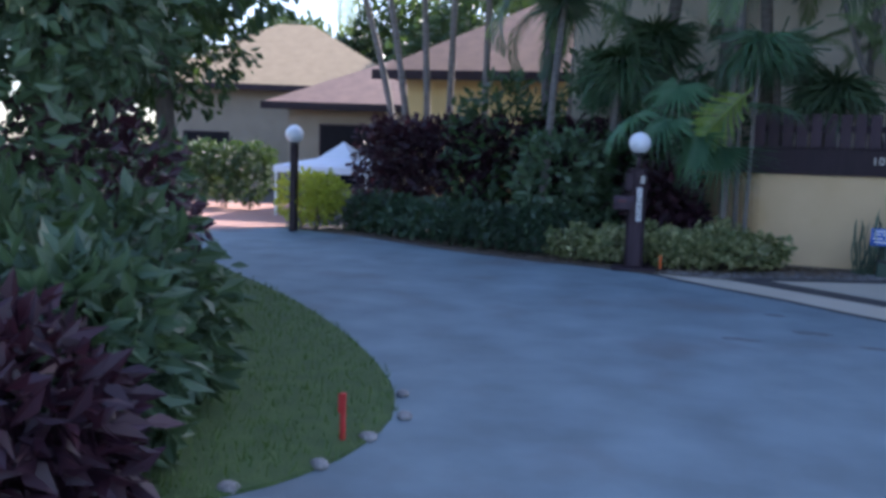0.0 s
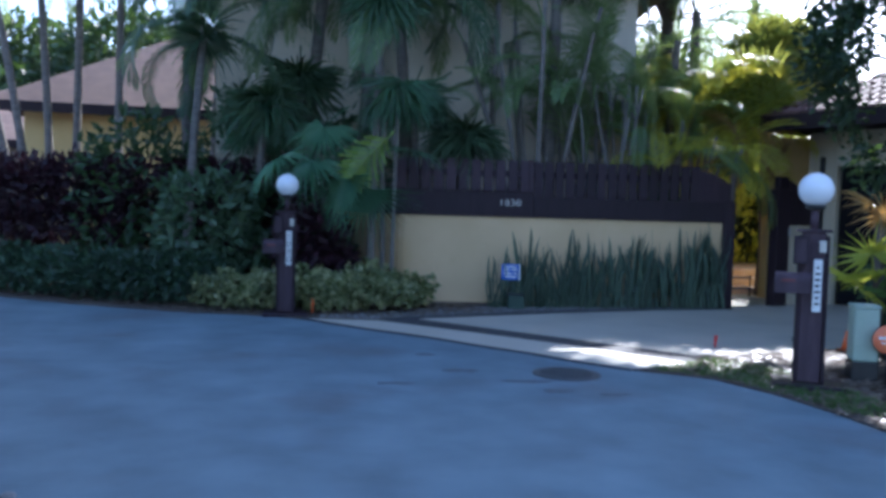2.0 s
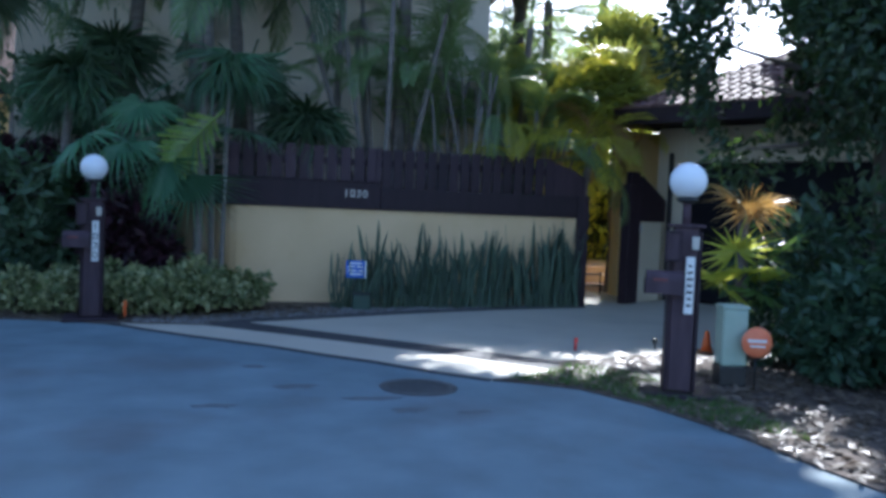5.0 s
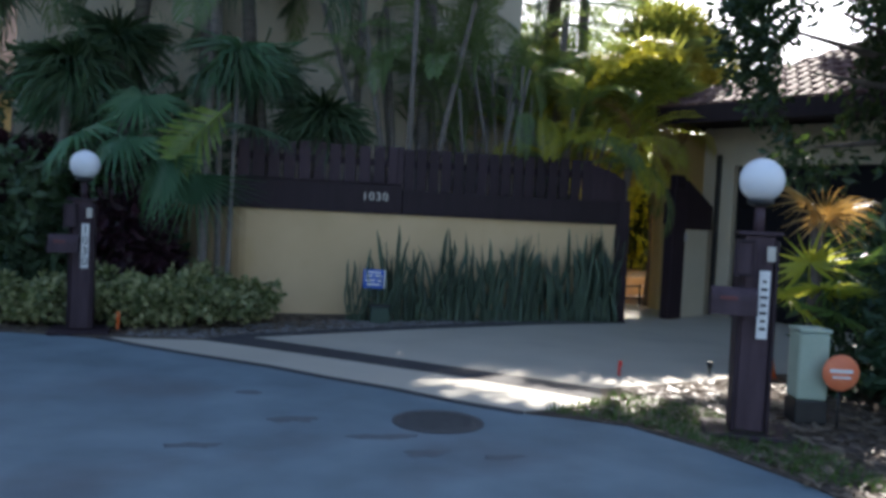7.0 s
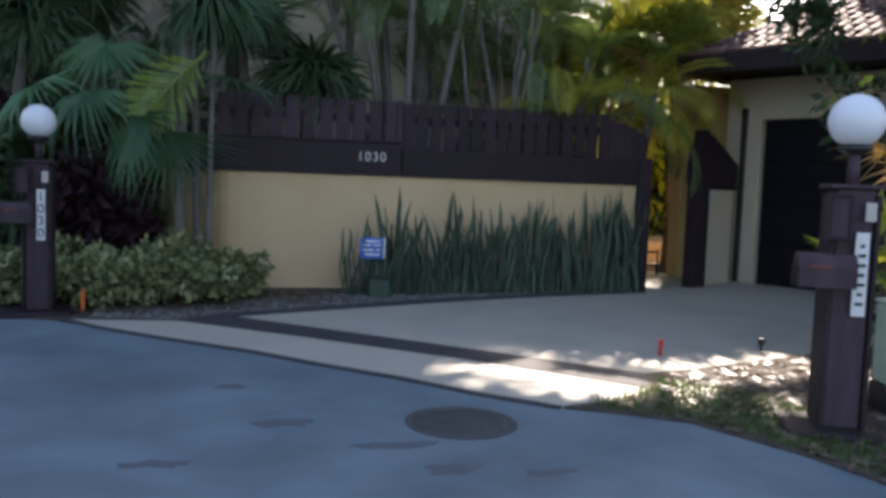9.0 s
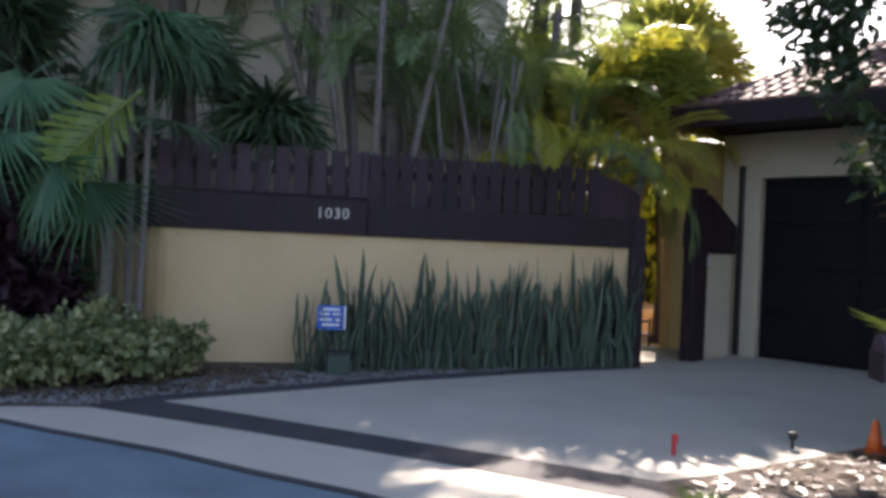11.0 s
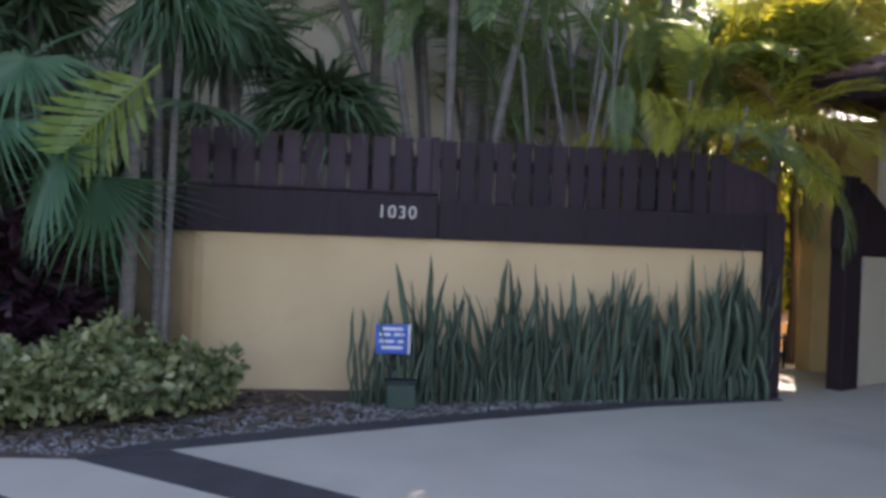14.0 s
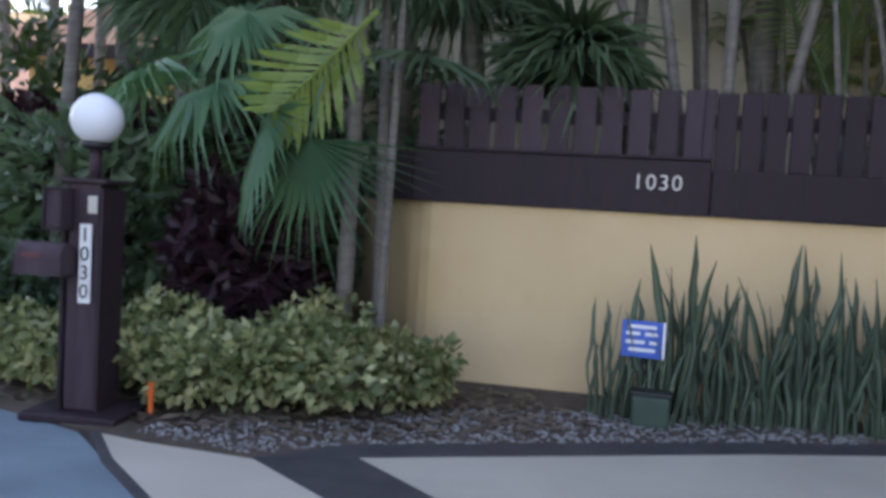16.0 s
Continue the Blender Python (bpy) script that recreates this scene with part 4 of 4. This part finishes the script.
# ---------------------------------------------------------------- lamp posts with mailboxes
def lamp_post(x, y, turn, number, reach, label):
    ob = empty("lamp_post", pose(x, y, 0, 0, 0, turn), label, "lamp post", "mailbox lamp posts")
    part("base_plate", block(-.29, -.24, .0, .29, .24, .05, .015), BROWN, ob)
    part("post", block(-.095, -.11, .052, .095, .11, 1.36, .012), BROWN2, ob)
    for sx in (-1, 1):
        part("corner_board", block(sx * .097 - (.025 if sx < 0 else 0), -.13, .052, sx * .097 + (.025 if sx > 0 else 0), .13, 1.33, .006), BROWN, ob)
    part("cap", block(-.14, -.14, 1.362, .14, .14, 1.385, .006), BROWN2, ob)
    v, f = tube([(0, 0, 1.386), (0, 0, 1.57)], [.035, .032], 12)
    part("lamp_pole", mesh_from("lamp_pole", v, f, BROWN2, True), None, ob)
    part("collar", lathe([(.04, 1.55), (.085, 1.57), (.09, 1.592), (.07, 1.6)], 24), BLACK, ob)
    prof = [(.148 * math.sin(a), 1.73 - .148 * math.cos(a)) for a in [radians(28 + (180 - 28) * i / 18) for i in range(19)]]
    part("globe", lathe(prof, 32), GLOBE, ob, "white opal glass globe")
    plate_ = part("number_plate", block(.0, -.152, .68, .07, -.134, 1.13, .004), WHITE, ob, "white vertical number plate")
    if number:
        for i, ch in enumerate(number):
            part("digit", text_mesh(ch, .115, .002, INK), None, plate_, at=pose(.035, -.1535, 1.065 - i * .107, 90, 0, 0))
    else:
        for i, w in enumerate((.012, .02, .022, .018, .022, .014, .02)):
            part("print_bar", block(.035 - w, -.1545, 1.05 - i * .052, .035 + w, -.1522, 1.068 - i * .052, .001), INK, plate_)
    part("small_plate", block(.04, -.146, 1.19, .095, -.134, 1.29, .004), STUCCO_P, ob)
    bx = -.02 - reach * .3
    box = part("paper_box", block(bx - .06, -.25, 1.09, bx + .06, -.136, 1.33, .008), BROWN2, ob, "brown framed paper box")
    for x0, z0, x1, z1 in ((-.06, 1.09, -.042, 1.33), (.042, 1.09, .06, 1.33), (-.041, 1.09, .041, 1.11), (-.041, 1.31, .041, 1.33)):
        part("frame_strip", block(bx + x0, -.264, z0, bx + x1, -.2515, z1, .003), BROWN, box)
    bm = bmesh.new()
    prof2 = [(-.08, .0), (.08, .0), (.08, .10)] + [(.08 * math.cos(a), .10 + .08 * math.sin(a)) for a in [radians(20 * i) for i in range(1, 9)]] + [(-.08, .10)]
    rows_ = []
    for xx in (-.02 - reach, -.02):
        rows_.append([bm.verts.new((xx, yy - .225, .84 + zz)) for yy, zz in prof2])
    nn = len(prof2)
    for i in range(nn):
        bm.faces.new((rows_[0][i], rows_[0][(i + 1) % nn], rows_[1][(i + 1) % nn], rows_[1][i]))
    bm.faces.new(rows_[0][::-1])
    bm.faces.new(rows_[1])
    bmesh.ops.recalc_face_normals(bm, faces=bm.faces[:])
    mb = part("mailbox", bm, BROWN2, ob, "brown metal mailbox")
    part("door_rim", block(-.028 - reach, -.31, .836, -.0215 - reach, -.14, .95, .002), BROWN, mb)
    part("flag", block(.03 - reach, -.314, .94, .14 - reach, -.3065, .962, .002), FLAGRED, mb, "faded red mailbox flag")
    return ob


lamp_post(-4.37, 5.1, 6, "1030", .27, "brown timber lamp post with globe, mailbox and number 1030")
lamp_post(.72, 1.03, -24, "", .285, "brown timber lamp post with globe, mailbox and number plate")
# far lamp
fl = empty("street_lamp", pose(-10.85, 7.0, 0), "dark lamp post with white globe at the far driveway", "lamp post")
part("post", block(-.06, -.06, 0, .06, .06, 1.6, .01), BROWN, fl)
part("collar", lathe([(.04, 1.6), (.09, 1.62), (.07, 1.65)], 20), BLACK, fl)
part("globe", lathe([(.165 * math.sin(a), 1.79 - .165 * math.cos(a)) for a in [radians(28 + 152 * i / 14) for i in range(15)]], 24), GLOBE, fl, "white opal glass globe")

# ---------------------------------------------------------------- things on the verge
gbx = empty("utility_pedestal", pose(1.40, 1.36, .014, 0, 0, -14), "pale green metal utility pedestal on a dark base", "utility box")
part("base", block(-.115, -.11, 0, .115, .11, .17, .01), BLACK, gbx)
part("body", block(-.11, -.105, .172, .11, .105, .66, .018), GREENBOX, gbx)
part("lid", block(-.118, -.113, .662, .118, .113, .69, .01), GREENBOX, gbx)
osn = empty("round_sign", pose(1.5, 1.13, .014, 0, 0, -14), "round orange sign on a low stake", "sign")
bm = lathe([(.0, -.006), (.125, -.006), (.13, 0), (.125, .006), (0, .006)], 32)
part("disc", bm, ORANGE, osn, at=pose(0, 0, .4, 90))
part("print_bar", block(-.08, -.012, .40, .08, -.0075, .425, .001), WHITE, osn)
part("print_bar", block(-.06, -.012, .36, .07, -.0075, .375, .001), WHITE, osn)
v, f = tube([(0, .012, -.05), (0, .012, .3)], [.007, .007], 6)
part("stake", mesh_from("stake", v, f, BLACK, True), None, osn)
for x, y, mat, h, lab in ((.67, 3.02, REDP, .14, "small dark red marker stake by the driveway"), (-4.72, -2.85, REDP, .25, "small red marker stake in the lawn"), (-4.02, 5.2, CONE, .2, "small orange marker stake in the bed")):
    so = empty("marker_stake", pose(x, y, .01), lab, "stake")
    part("rod", block(-.012, -.012, 0, .012, .012, h, .003), mat, so)
    part("flag", block(-.02, -.016, h * .6, .02, -.0125, h, .002), mat, so)
cn = empty("traffic_cone", pose(2.15, 2.95, .014), "small orange traffic cone at the driveway edge", "cone")
part("foot", block(-.08, -.08, 0, .08, .08, .015, .004), CONE, cn)
part("cone_body", lathe([(.06, .015), (.045, .09), (.02, .22), (.012, .225)], 20), CONE, cn)
sl = empty("garden_spotlight", pose(1.63, 3.12, .01), "small black garden spotlight", "spotlight")
part("stem", block(-.008, -.008, 0, .008, .008, .065, .002), BLACK, sl)
part("head", lathe([(.015, .06), (.026, .075), (.03, .115), (.02, .12)], 16), BLACK, sl)
# fan palmettos at the verge
pal = empty("palmetto", pose(2.0, 2.2, .014), "bright green palmetto with sunlit fan leaves", "palm")
for p, az, el, me, s in (((1.85, 2.05, 1.15), 215, 45, FAN_L[0], .8), ((1.95, 2.0, .95), 190, 20, FAN_L[0], .8), ((2.2, 2.1, 1.1), 160, 40, FAN_L[1], .9), ((1.8, 2.2, .85), 240, 15, FAN_L[0], .75), ((2.3, 2.3, 1.0), 130, 20, FAN_L[1], .8), ((2.0, 2.1, 1.55), 200, 60, FAN_DRY[0], 1.0), ((2.2, 2.2, 1.6), 170, 40, FAN_DRY[0], .9), ((1.9, 2.2, 1.65), 240, 40, FAN_DRY[0], .9), ((2.1, 2.0, .75), 180, -10, FAN_L[1], .8)):
    leaf_at(pal, me, p, az, el, rng.uniform(-30, 30), s)
v, f = tube([(0, 0, 0), (.03, 0, .7), (0, 0, 1.5)], [.07, .06, .05], 9)
part("trunk", mesh_from("trunk", v, f, BARKD, True), None, pal)
for k, (x, y, r_, z) in enumerate([(2.7, 2.3, .6, .8), (3.3, 2.0, .8, 1.0), (2.6, 1.4, .5, .5), (3.4, 1.0, .8, .8), (4.2, 1.6, 1.0, 1.2), (3.0, .2, .6, .6), (4.6, .2, 1.0, 1.0)]):
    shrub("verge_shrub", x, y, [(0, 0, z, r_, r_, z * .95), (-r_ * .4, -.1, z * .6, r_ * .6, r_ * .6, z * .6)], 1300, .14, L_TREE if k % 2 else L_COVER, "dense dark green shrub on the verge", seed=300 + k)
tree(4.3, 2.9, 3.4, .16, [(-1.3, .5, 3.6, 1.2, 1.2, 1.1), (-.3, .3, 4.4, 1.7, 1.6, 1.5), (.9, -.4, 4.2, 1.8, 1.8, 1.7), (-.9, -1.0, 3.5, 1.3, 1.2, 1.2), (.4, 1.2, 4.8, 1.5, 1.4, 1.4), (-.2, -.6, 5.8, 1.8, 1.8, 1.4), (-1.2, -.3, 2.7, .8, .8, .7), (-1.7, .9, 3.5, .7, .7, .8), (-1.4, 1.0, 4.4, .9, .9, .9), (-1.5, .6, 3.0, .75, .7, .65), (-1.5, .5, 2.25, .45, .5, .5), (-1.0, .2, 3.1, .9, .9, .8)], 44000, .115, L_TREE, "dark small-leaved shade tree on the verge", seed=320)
# tall canopy behind: unseen crowns added to block the sun and shade the street
tree(12.0, 11.0, 7.5, .3, [(-5.6, -1.5, 9.3, 2.6, 2.0, 2.2), (-2.8, -1.2, 9.6, 3.0, 2.4, 2.4), (-4.4, -1.8, 11.8, 3.2, 2.4, 2.2), (-7.4, -1.2, 11.2, 2.4, 2.0, 2.0), (-1, -2.3, 9.0, 2.6, 2.6, 2.2)], 19000, .44, L_TREE, "unseen tall tree added behind the garage for shade", seed=330)
tree(2.45, 10.6, 7.0, .16, [(-1.8, -.8, 9.2, 2.4, 1.9, 2.2), (.8, -.8, 8.6, 2.2, 1.8, 1.9), (-.2, -1.0, 11.2, 3.0, 2.2, 2.2), (-4.0, -.4, 9.8, 2.4, 2.0, 2.2), (-.3, -1.2, 7.4, 1.5, 1.0, 1.0)], 19000, .44, L_TREE, "unseen tall tree added behind the house for shade", seed=331)
tree(-3.5, 14.8, 7.0, .3, [(-2, 0, 9.0, 3, 2.6, 2.6), (1.6, .5, 9.6, 2.8, 2.6, 2.6), (0, -1, 11.6, 3.2, 3.0, 2.4)], 7000, .42, L_TREE, "unseen tall tree added behind the house for shade", seed=332)
tree(12.0, 6.5, 7.0, .3, [(-2, 0, 8.5, 3, 3, 2.8), (1.6, 1.5, 9.0, 3, 3, 2.6), (0, -2, 9.5, 3.4, 3.2, 2.6), (-1.5, -3.5, 8.0, 2.6, 2.6, 2.4), (-1, 1, 11.8, 3.2, 3, 2.2)], 15000, .42, L_TREE, "unseen tall tree added to shade the street", seed=333)


# ---------------------------------------------------------------- road bend: left thicket
for k, (x, y, r_, z) in enumerate([(-6.2, -2.9, .65, .6), (-6.4, -3.6, .65, .65), (-7.5, -1.7, .8, .9), (-8.4, -.6, .85, .9), (-9.3, .4, .8, .8), (-6.0, -4.2, .5, .45), (-7.6, -2.8, .9, 1.3), (-9.9, 1.3, .7, .8), (-5.35, -4.35, .42, .42), (-5.6, -3.7, .42, .5)]):
    shrub("thicket_shrub", x, y, [(0, 0, z, r_, r_, z * .95), (r_ * .4, .1, z * .55, r_ * .6, r_ * .6, z * .5)], 1500, .15, (L_DARK, L_TREE, L_MAROON)[k % 3], "shady tangled shrub on the lawn edge", seed=400 + k)
tree(-8.1, -1.4, 3.0, .13, [(0, 0, 3.4, 1.3, 1.3, 1.2), (-.9, -.6, 2.7, 1.1, 1.1, 1.1), (.5, .8, 3.2, 1.1, 1.1, .9), (-.4, .9, 4.0, 1.2, 1.2, 1.0), (-1.4, .5, 3.9, 1.3, 1.2, 1.0)], 8000, .15, L_TREE, "small dark tree overhanging the lawn", seed=420)
tree(-7.9, -2.9, 2.6, .1, [(0, 0, 3.0, 1.0, 1.0, 1.0), (.5, .9, 2.6, .9, .9, .9), (-.6, 1.3, 3.6, 1.1, 1.1, 1.0), (.3, .6, 3.9, 1.0, 1.0, .8), (-1.0, .2, 2.3, .9, .9, .9)], 8000, .14, L_DARK, "small dark tree overhanging the lawn", seed=422)
tree(-10.2, 2.6, 3.6, .13, [(0, 0, 4.0, 1.4, 1.3, 1.1), (-1.0, .6, 3.6, 1.2, 1.2, 1.0), (.6, .9, 4.4, 1.0, 1.0, .8), (-.3, .2, 2.9, 1.3, 1.2, 1.0), (-1.4, .2, 2.5, 1.2, 1.1, 1.1)], 8000, .16, L_TREE, "green garden tree by the far driveway", seed=421)
for k, (x, y, h, ln) in enumerate([(-9.9, 10.4, 6.0, (-.9, 0)), (-10.2, 10.6, 6.2, (-1.6, .2)), (-9.7, 10.8, 6.4, (-.3, 0)), (-9.4, 11.2, 7.0, (.1, 0)), (-8.5, 11.0, 6.5, (.0, .1)), (-6.5, 10.2, 5.2, (.2, 0)), (-5.9, 9.6, 4.6, (-.2, 0))]):
    palm(x, y, h, ln, FROND, 11, "slender pale-trunked palm in front of the neighbouring house", radius=.07, el=(-30, 55), seed=90 + k)


# ---------------------------------------------------------------- neighbouring houses
def far_house(x, y, w, d, h, rise, turn, wallmat, roofmat, label, windows):
    ob = empty("house", pose(x, y, 0, 0, 0, turn), label, "house")
    part("wall", block(0, 0, 0, w, d, h, .02), wallmat, ob)
    bm = bmesh.new()
    o = .7
    k = d / 2 + o
    c = [bm.verts.new(p) for p in ((-o, -o, h), (w + o, -o, h), (w + o, d + o, h), (-o, d + o, h), (-o + k, d / 2, h + rise), (max(w + o - k, -o + k + .02), d / 2, h + rise))]
    for q in ((0, 1, 5, 4), (1, 2, 5), (2, 3, 4, 5), (3, 0, 4), (3, 2, 1, 0)):
        bm.faces.new([c[i] for i in q])
    part("roof", bm, roofmat, ob)
    part("fascia", block(-o - .02, -o - .04, h - .2, w + o + .02, -o - .003, h + .03, .01), BROWN, ob)
    for wx, wz, ww, wh in windows:
        wi = part("window", block(wx, -.05, wz, wx + ww, -.004, wz + wh, .01), BROWN, ob)
        part("pane", block(wx + .06, -.062, wz + .06, wx + ww - .06, -.052, wz + wh - .06, .003), DOORMAT, wi)
    return ob


far_house(-11.2, 13.0, 4.6, 7, 3.5, 2.6, 10, STUCCO_Y, ROOFFAR, "yellow stucco house with a brown hip roof", [(1.0, 1.2, .9, 1.3), (3.0, 1.2, 1.0, 1.3)])
far_house(-17.0, 17.0, 5.5, 6, 3.0, 1.8, 18, STUCCO_T, ROOFFAR, "low wing with reddish roof and dark fascia", [(1.0, .4, 3.0, 2.0)])
far_house(-25.0, 20.5, 9.5, 8, 4.0, 3.0, 22, STUCCO_T, ROOFTAN, "pale house with a tan tiled roof", [(1.0, .8, 1.8, 1.4), (5.5, .8, 2.0, 1.6)])
for k, (x, y, h) in enumerate([(-27, 33, 8), (-19, 31, 8.5), (-13.5, 27, 8), (-33, 27, 8), (-8, 27, 7.5)]):
    tree(x, y, h * .6, .25, [(0, 0, h * .8, 3.2, 2.6, 2.4), (-2.2, .5, h * .65, 2.4, 2.2, 1.9), (2.2, 0, h * .7, 2.5, 2.2, 2.0)], 6500, .42, L_TREE, "green tree standing behind the neighbouring houses", seed=500 + k, gap=False)
tent = empty("canopy_tent", pose(-12.1, 11.4, 0), "pale pop-up canopy tent behind the hedge", "tent")
bm = bmesh.new()
base_ = [bm.verts.new(p) for p in ((-1.2, -1.2, 1.15), (1.2, -1.2, 1.15), (1.2, 1.2, 1.15), (-1.2, 1.2, 1.15))]
mid_ = [bm.verts.new(p) for p in ((-.45, -.45, 1.35), (.45, -.45, 1.35), (.45, .45, 1.35), (-.45, .45, 1.35))]
tip_ = bm.verts.new((0, 0, 1.75))
low_ = [bm.verts.new((p.co.x, p.co.y, 1.0)) for p in base_]
for i in range(4):
    j = (i + 1) % 4
    bm.faces.new((base_[i], base_[j], mid_[j], mid_[i]))
    bm.faces.new((mid_[i], mid_[j], tip_))
    bm.faces.new((low_[i], low_[j], base_[j], base_[i]))
part("canopy", bm, CANVAS, tent)
for sx in (-1.15, 1.15):
    for sy in (-1.15, 1.15):
        part("leg", block(sx - .025, sy - .025, 0, sx + .025, sy + .025, 1.1, .004), WHITE, tent)

for k, (x, y, s) in enumerate([(-4.6, -2.35, .045), (-4.62, -2.75, .05), (-4.66, -3.2, .045), (-4.78, -1.95, .04), (-4.88, -3.6, .05)]):
    bm = bmesh.new()
    bmesh.ops.create_icosphere(bm, subdivisions=2, radius=s)
    for v in bm.verts:
        v.co *= 1 + .25 * noise.noise(v.co * 14 + Vector((k, 0, 0)))
        v.co.z = max(-.01, v.co.z * .6 + s * .3)
    tagged(part("edge_stone", bm, PEBBLE, at=pose(x, y, .006, 0, 0, k * 40)), "pale rounded stone at the lawn edge", "stone", "stones along the lawn")

# ---------------------------------------------------------------- loose ground cover
def scatter(name, poly, count, make, mat, label, category, seed, parent=None):
    """Small pieces strewn over a polygon, joined as one object."""
    r = random.Random(seed)
    xs, ys = [p[0] for p in poly], [p[1] for p in poly]
    verts, faces = [], []
    tries = 0
    while tries < count:
        tries += 1
        x, y = r.uniform(min(xs), max(xs)), r.uniform(min(ys), max(ys))
        inside = False
        for i in range(len(poly)):
            (x1, y1), (x2, y2) = poly[i], poly[i - 1]
            if (y1 > y) != (y2 > y) and x < (x2 - x1) * (y - y1) / (y2 - y1) + x1:
                inside = not inside
        if inside:
            make(verts, faces, x, y, r)
    return tagged(part(name, mesh_from(name, verts, faces, mat)), label, category, kind="stuff")


def pebble(verts, faces, x, y, r):
    s = r.uniform(.008, .022)
    b = len(verts)
    h = s * r.uniform(.5, .9)
    for k in range(5):
        a = 2 * math.pi * k / 5 + r.uniform(-.3, .3)
        verts.append(Vector((x + s * math.cos(a), y + s * math.sin(a) * .8, .012 + h * .3)))
    verts.append(Vector((x + r.uniform(-.3, .3) * s, y, .014 + h)))
    for k in range(5):
        faces.append((b + k, b + (k + 1) % 5, b + 5))


def litter(verts, faces, x, y, r):
    s = r.uniform(.03, .08)
    a, b = r.uniform(0, 6.28), len(verts)
    d, w = Vector((math.cos(a), math.sin(a), r.uniform(-.1, .25))) * s, Vector((-math.sin(a), math.cos(a), r.uniform(-.2, .2))) * s * .3
    p = Vector((x, y, .02 + r.uniform(0, .015)))
    verts += [p - d, p + w, p + d, p - w + Vector((0, 0, .008))]
    faces += [(b, b + 1, b + 2), (b, b + 2, b + 3)]


def blade(verts, faces, x, y, r):
    h = r.uniform(.025, .07)
    a, b = r.uniform(0, 6.28), len(verts)
    w = Vector((math.cos(a), math.sin(a), 0)) * .005
    l_ = Vector((r.uniform(-1, 1), r.uniform(-1, 1), 0)) * h * .5
    p = Vector((x, y, .016))
    verts += [p - w, p + w, p + l_ + Vector((0, 0, h))]
    faces.append((b, b + 1, b + 2))


scatter("gravel", [(-3.9, 4.86), (-3.15, 4.74), (-2.75, 5.1), (-.6, 6.07), (.95, 6.64), (2.3, 6.9), (2.3, 6.98), (-1.4, 6.5), (-2.4, 6.1), (-3.0, 5.5), (-3.9, 5.1)], 9000, pebble, PEBBLE, "grey pebbles strewn along the planting bed", "gravel", 1)
scatter("leaf_litter", [(-.5, 1.66), (-.2, 1.5), (.28, .8), (.6, -1.2), (1.1, -3.5), (4, -3.5), (5, 3.4), (2.1, 3.0), (.75, 2.5), (.3, 2.3), (-.1, 1.85)], 9000, litter, L_LITTER, "dry brown leaves strewn on the verge", "leaf litter", 2)
scatter("bed_litter", [(-3.9, 4.9), (-2.8, 5.15), (-1.4, 6.0), (-2, 6.8), (-4, 6.6), (-9, 7.2), (-9.3, 6.95), (-5.6, 5.25)], 3500, litter, L_LITTER, "dry brown leaves strewn in the bed", "leaf litter", 3)
scatter("verge_grass", [(-.55, 1.62), (-.32, 1.76), (.02, 1.96), (.26, 2.3), (.75, 1.7), (1.0, .7), (.9, -.4), (.5, 0), (.3, .68), (0, 1.29), (-.34, 1.5)], 6000, blade, L_GRASS, "short green grass at the road edge", "grass", 4)
scatter("lawn_grass", LAWN, 40000, blade, L_GRASS, "short green lawn grass", "grass", 5)

# ---------------------------------------------------------------- roof tiles of the garage front
def tile_mesh():
    verts, faces = [], []
    n = 6
    for j, (yy, sc, dz) in enumerate(((0, 1, .022), (.31, .9, .008))):
        for i in range(n + 1):
            a = math.pi * i / n
            verts.append((-.09 * math.cos(a) * sc, yy, .036 * math.sin(a) * sc + dz))
    for i in range(n):
        faces.append((i, i + 1, n + 2 + i, n + 1 + i))
    b = len(verts)
    verts += [(-.09, 0, .0), (.09, 0, .0)]
    faces.append(tuple(range(n, -1, -1)) + (b, b + 1))
    return mesh_from("tile", verts, faces, TILE, False)


TM = tile_mesh()
ang = math.atan(PITCH)
count, far_v, far_f = 0, [], []
for rj in range(14):
    v0 = rj * .27
    yy = RY0 - .02 + v0 * math.cos(ang)
    zz = EZ + .10 + v0 * math.sin(ang)
    xx = RX0 + (yy - RY0) + .05
    while xx < min(RX1 - (yy - RY0), RX0 + 6.2):
        m = Matrix.Translation((xx, yy, zz + .004)) @ Matrix.Rotation(ang, 4, "X")
        if count < 300:
            part("tile", TM, None, roof, at=m)
        else:
            b = len(far_v)
            far_v += [m @ v.co for v in TM.vertices]
            far_f += [tuple(b + k for k in p.vertices) for p in TM.polygons]
        xx += .185
        count += 1
if far_f:
    tagged(part("upper_tiles", mesh_from("upper_tiles", far_v, far_f, TILE), None, roof), kind="stuff")
# ridge tiles up the hip
for k in range(14):
    s = k * .3
    part("hip_tile", TM, None, roof, at=Matrix.Translation((RX0 + s, RY0 + s, EZ + .12 + s * PITCH)) @ Matrix.Rotation(radians(-45), 4, "Z") @ Matrix.Rotation(math.atan(PITCH / 1.414), 4, "X"))
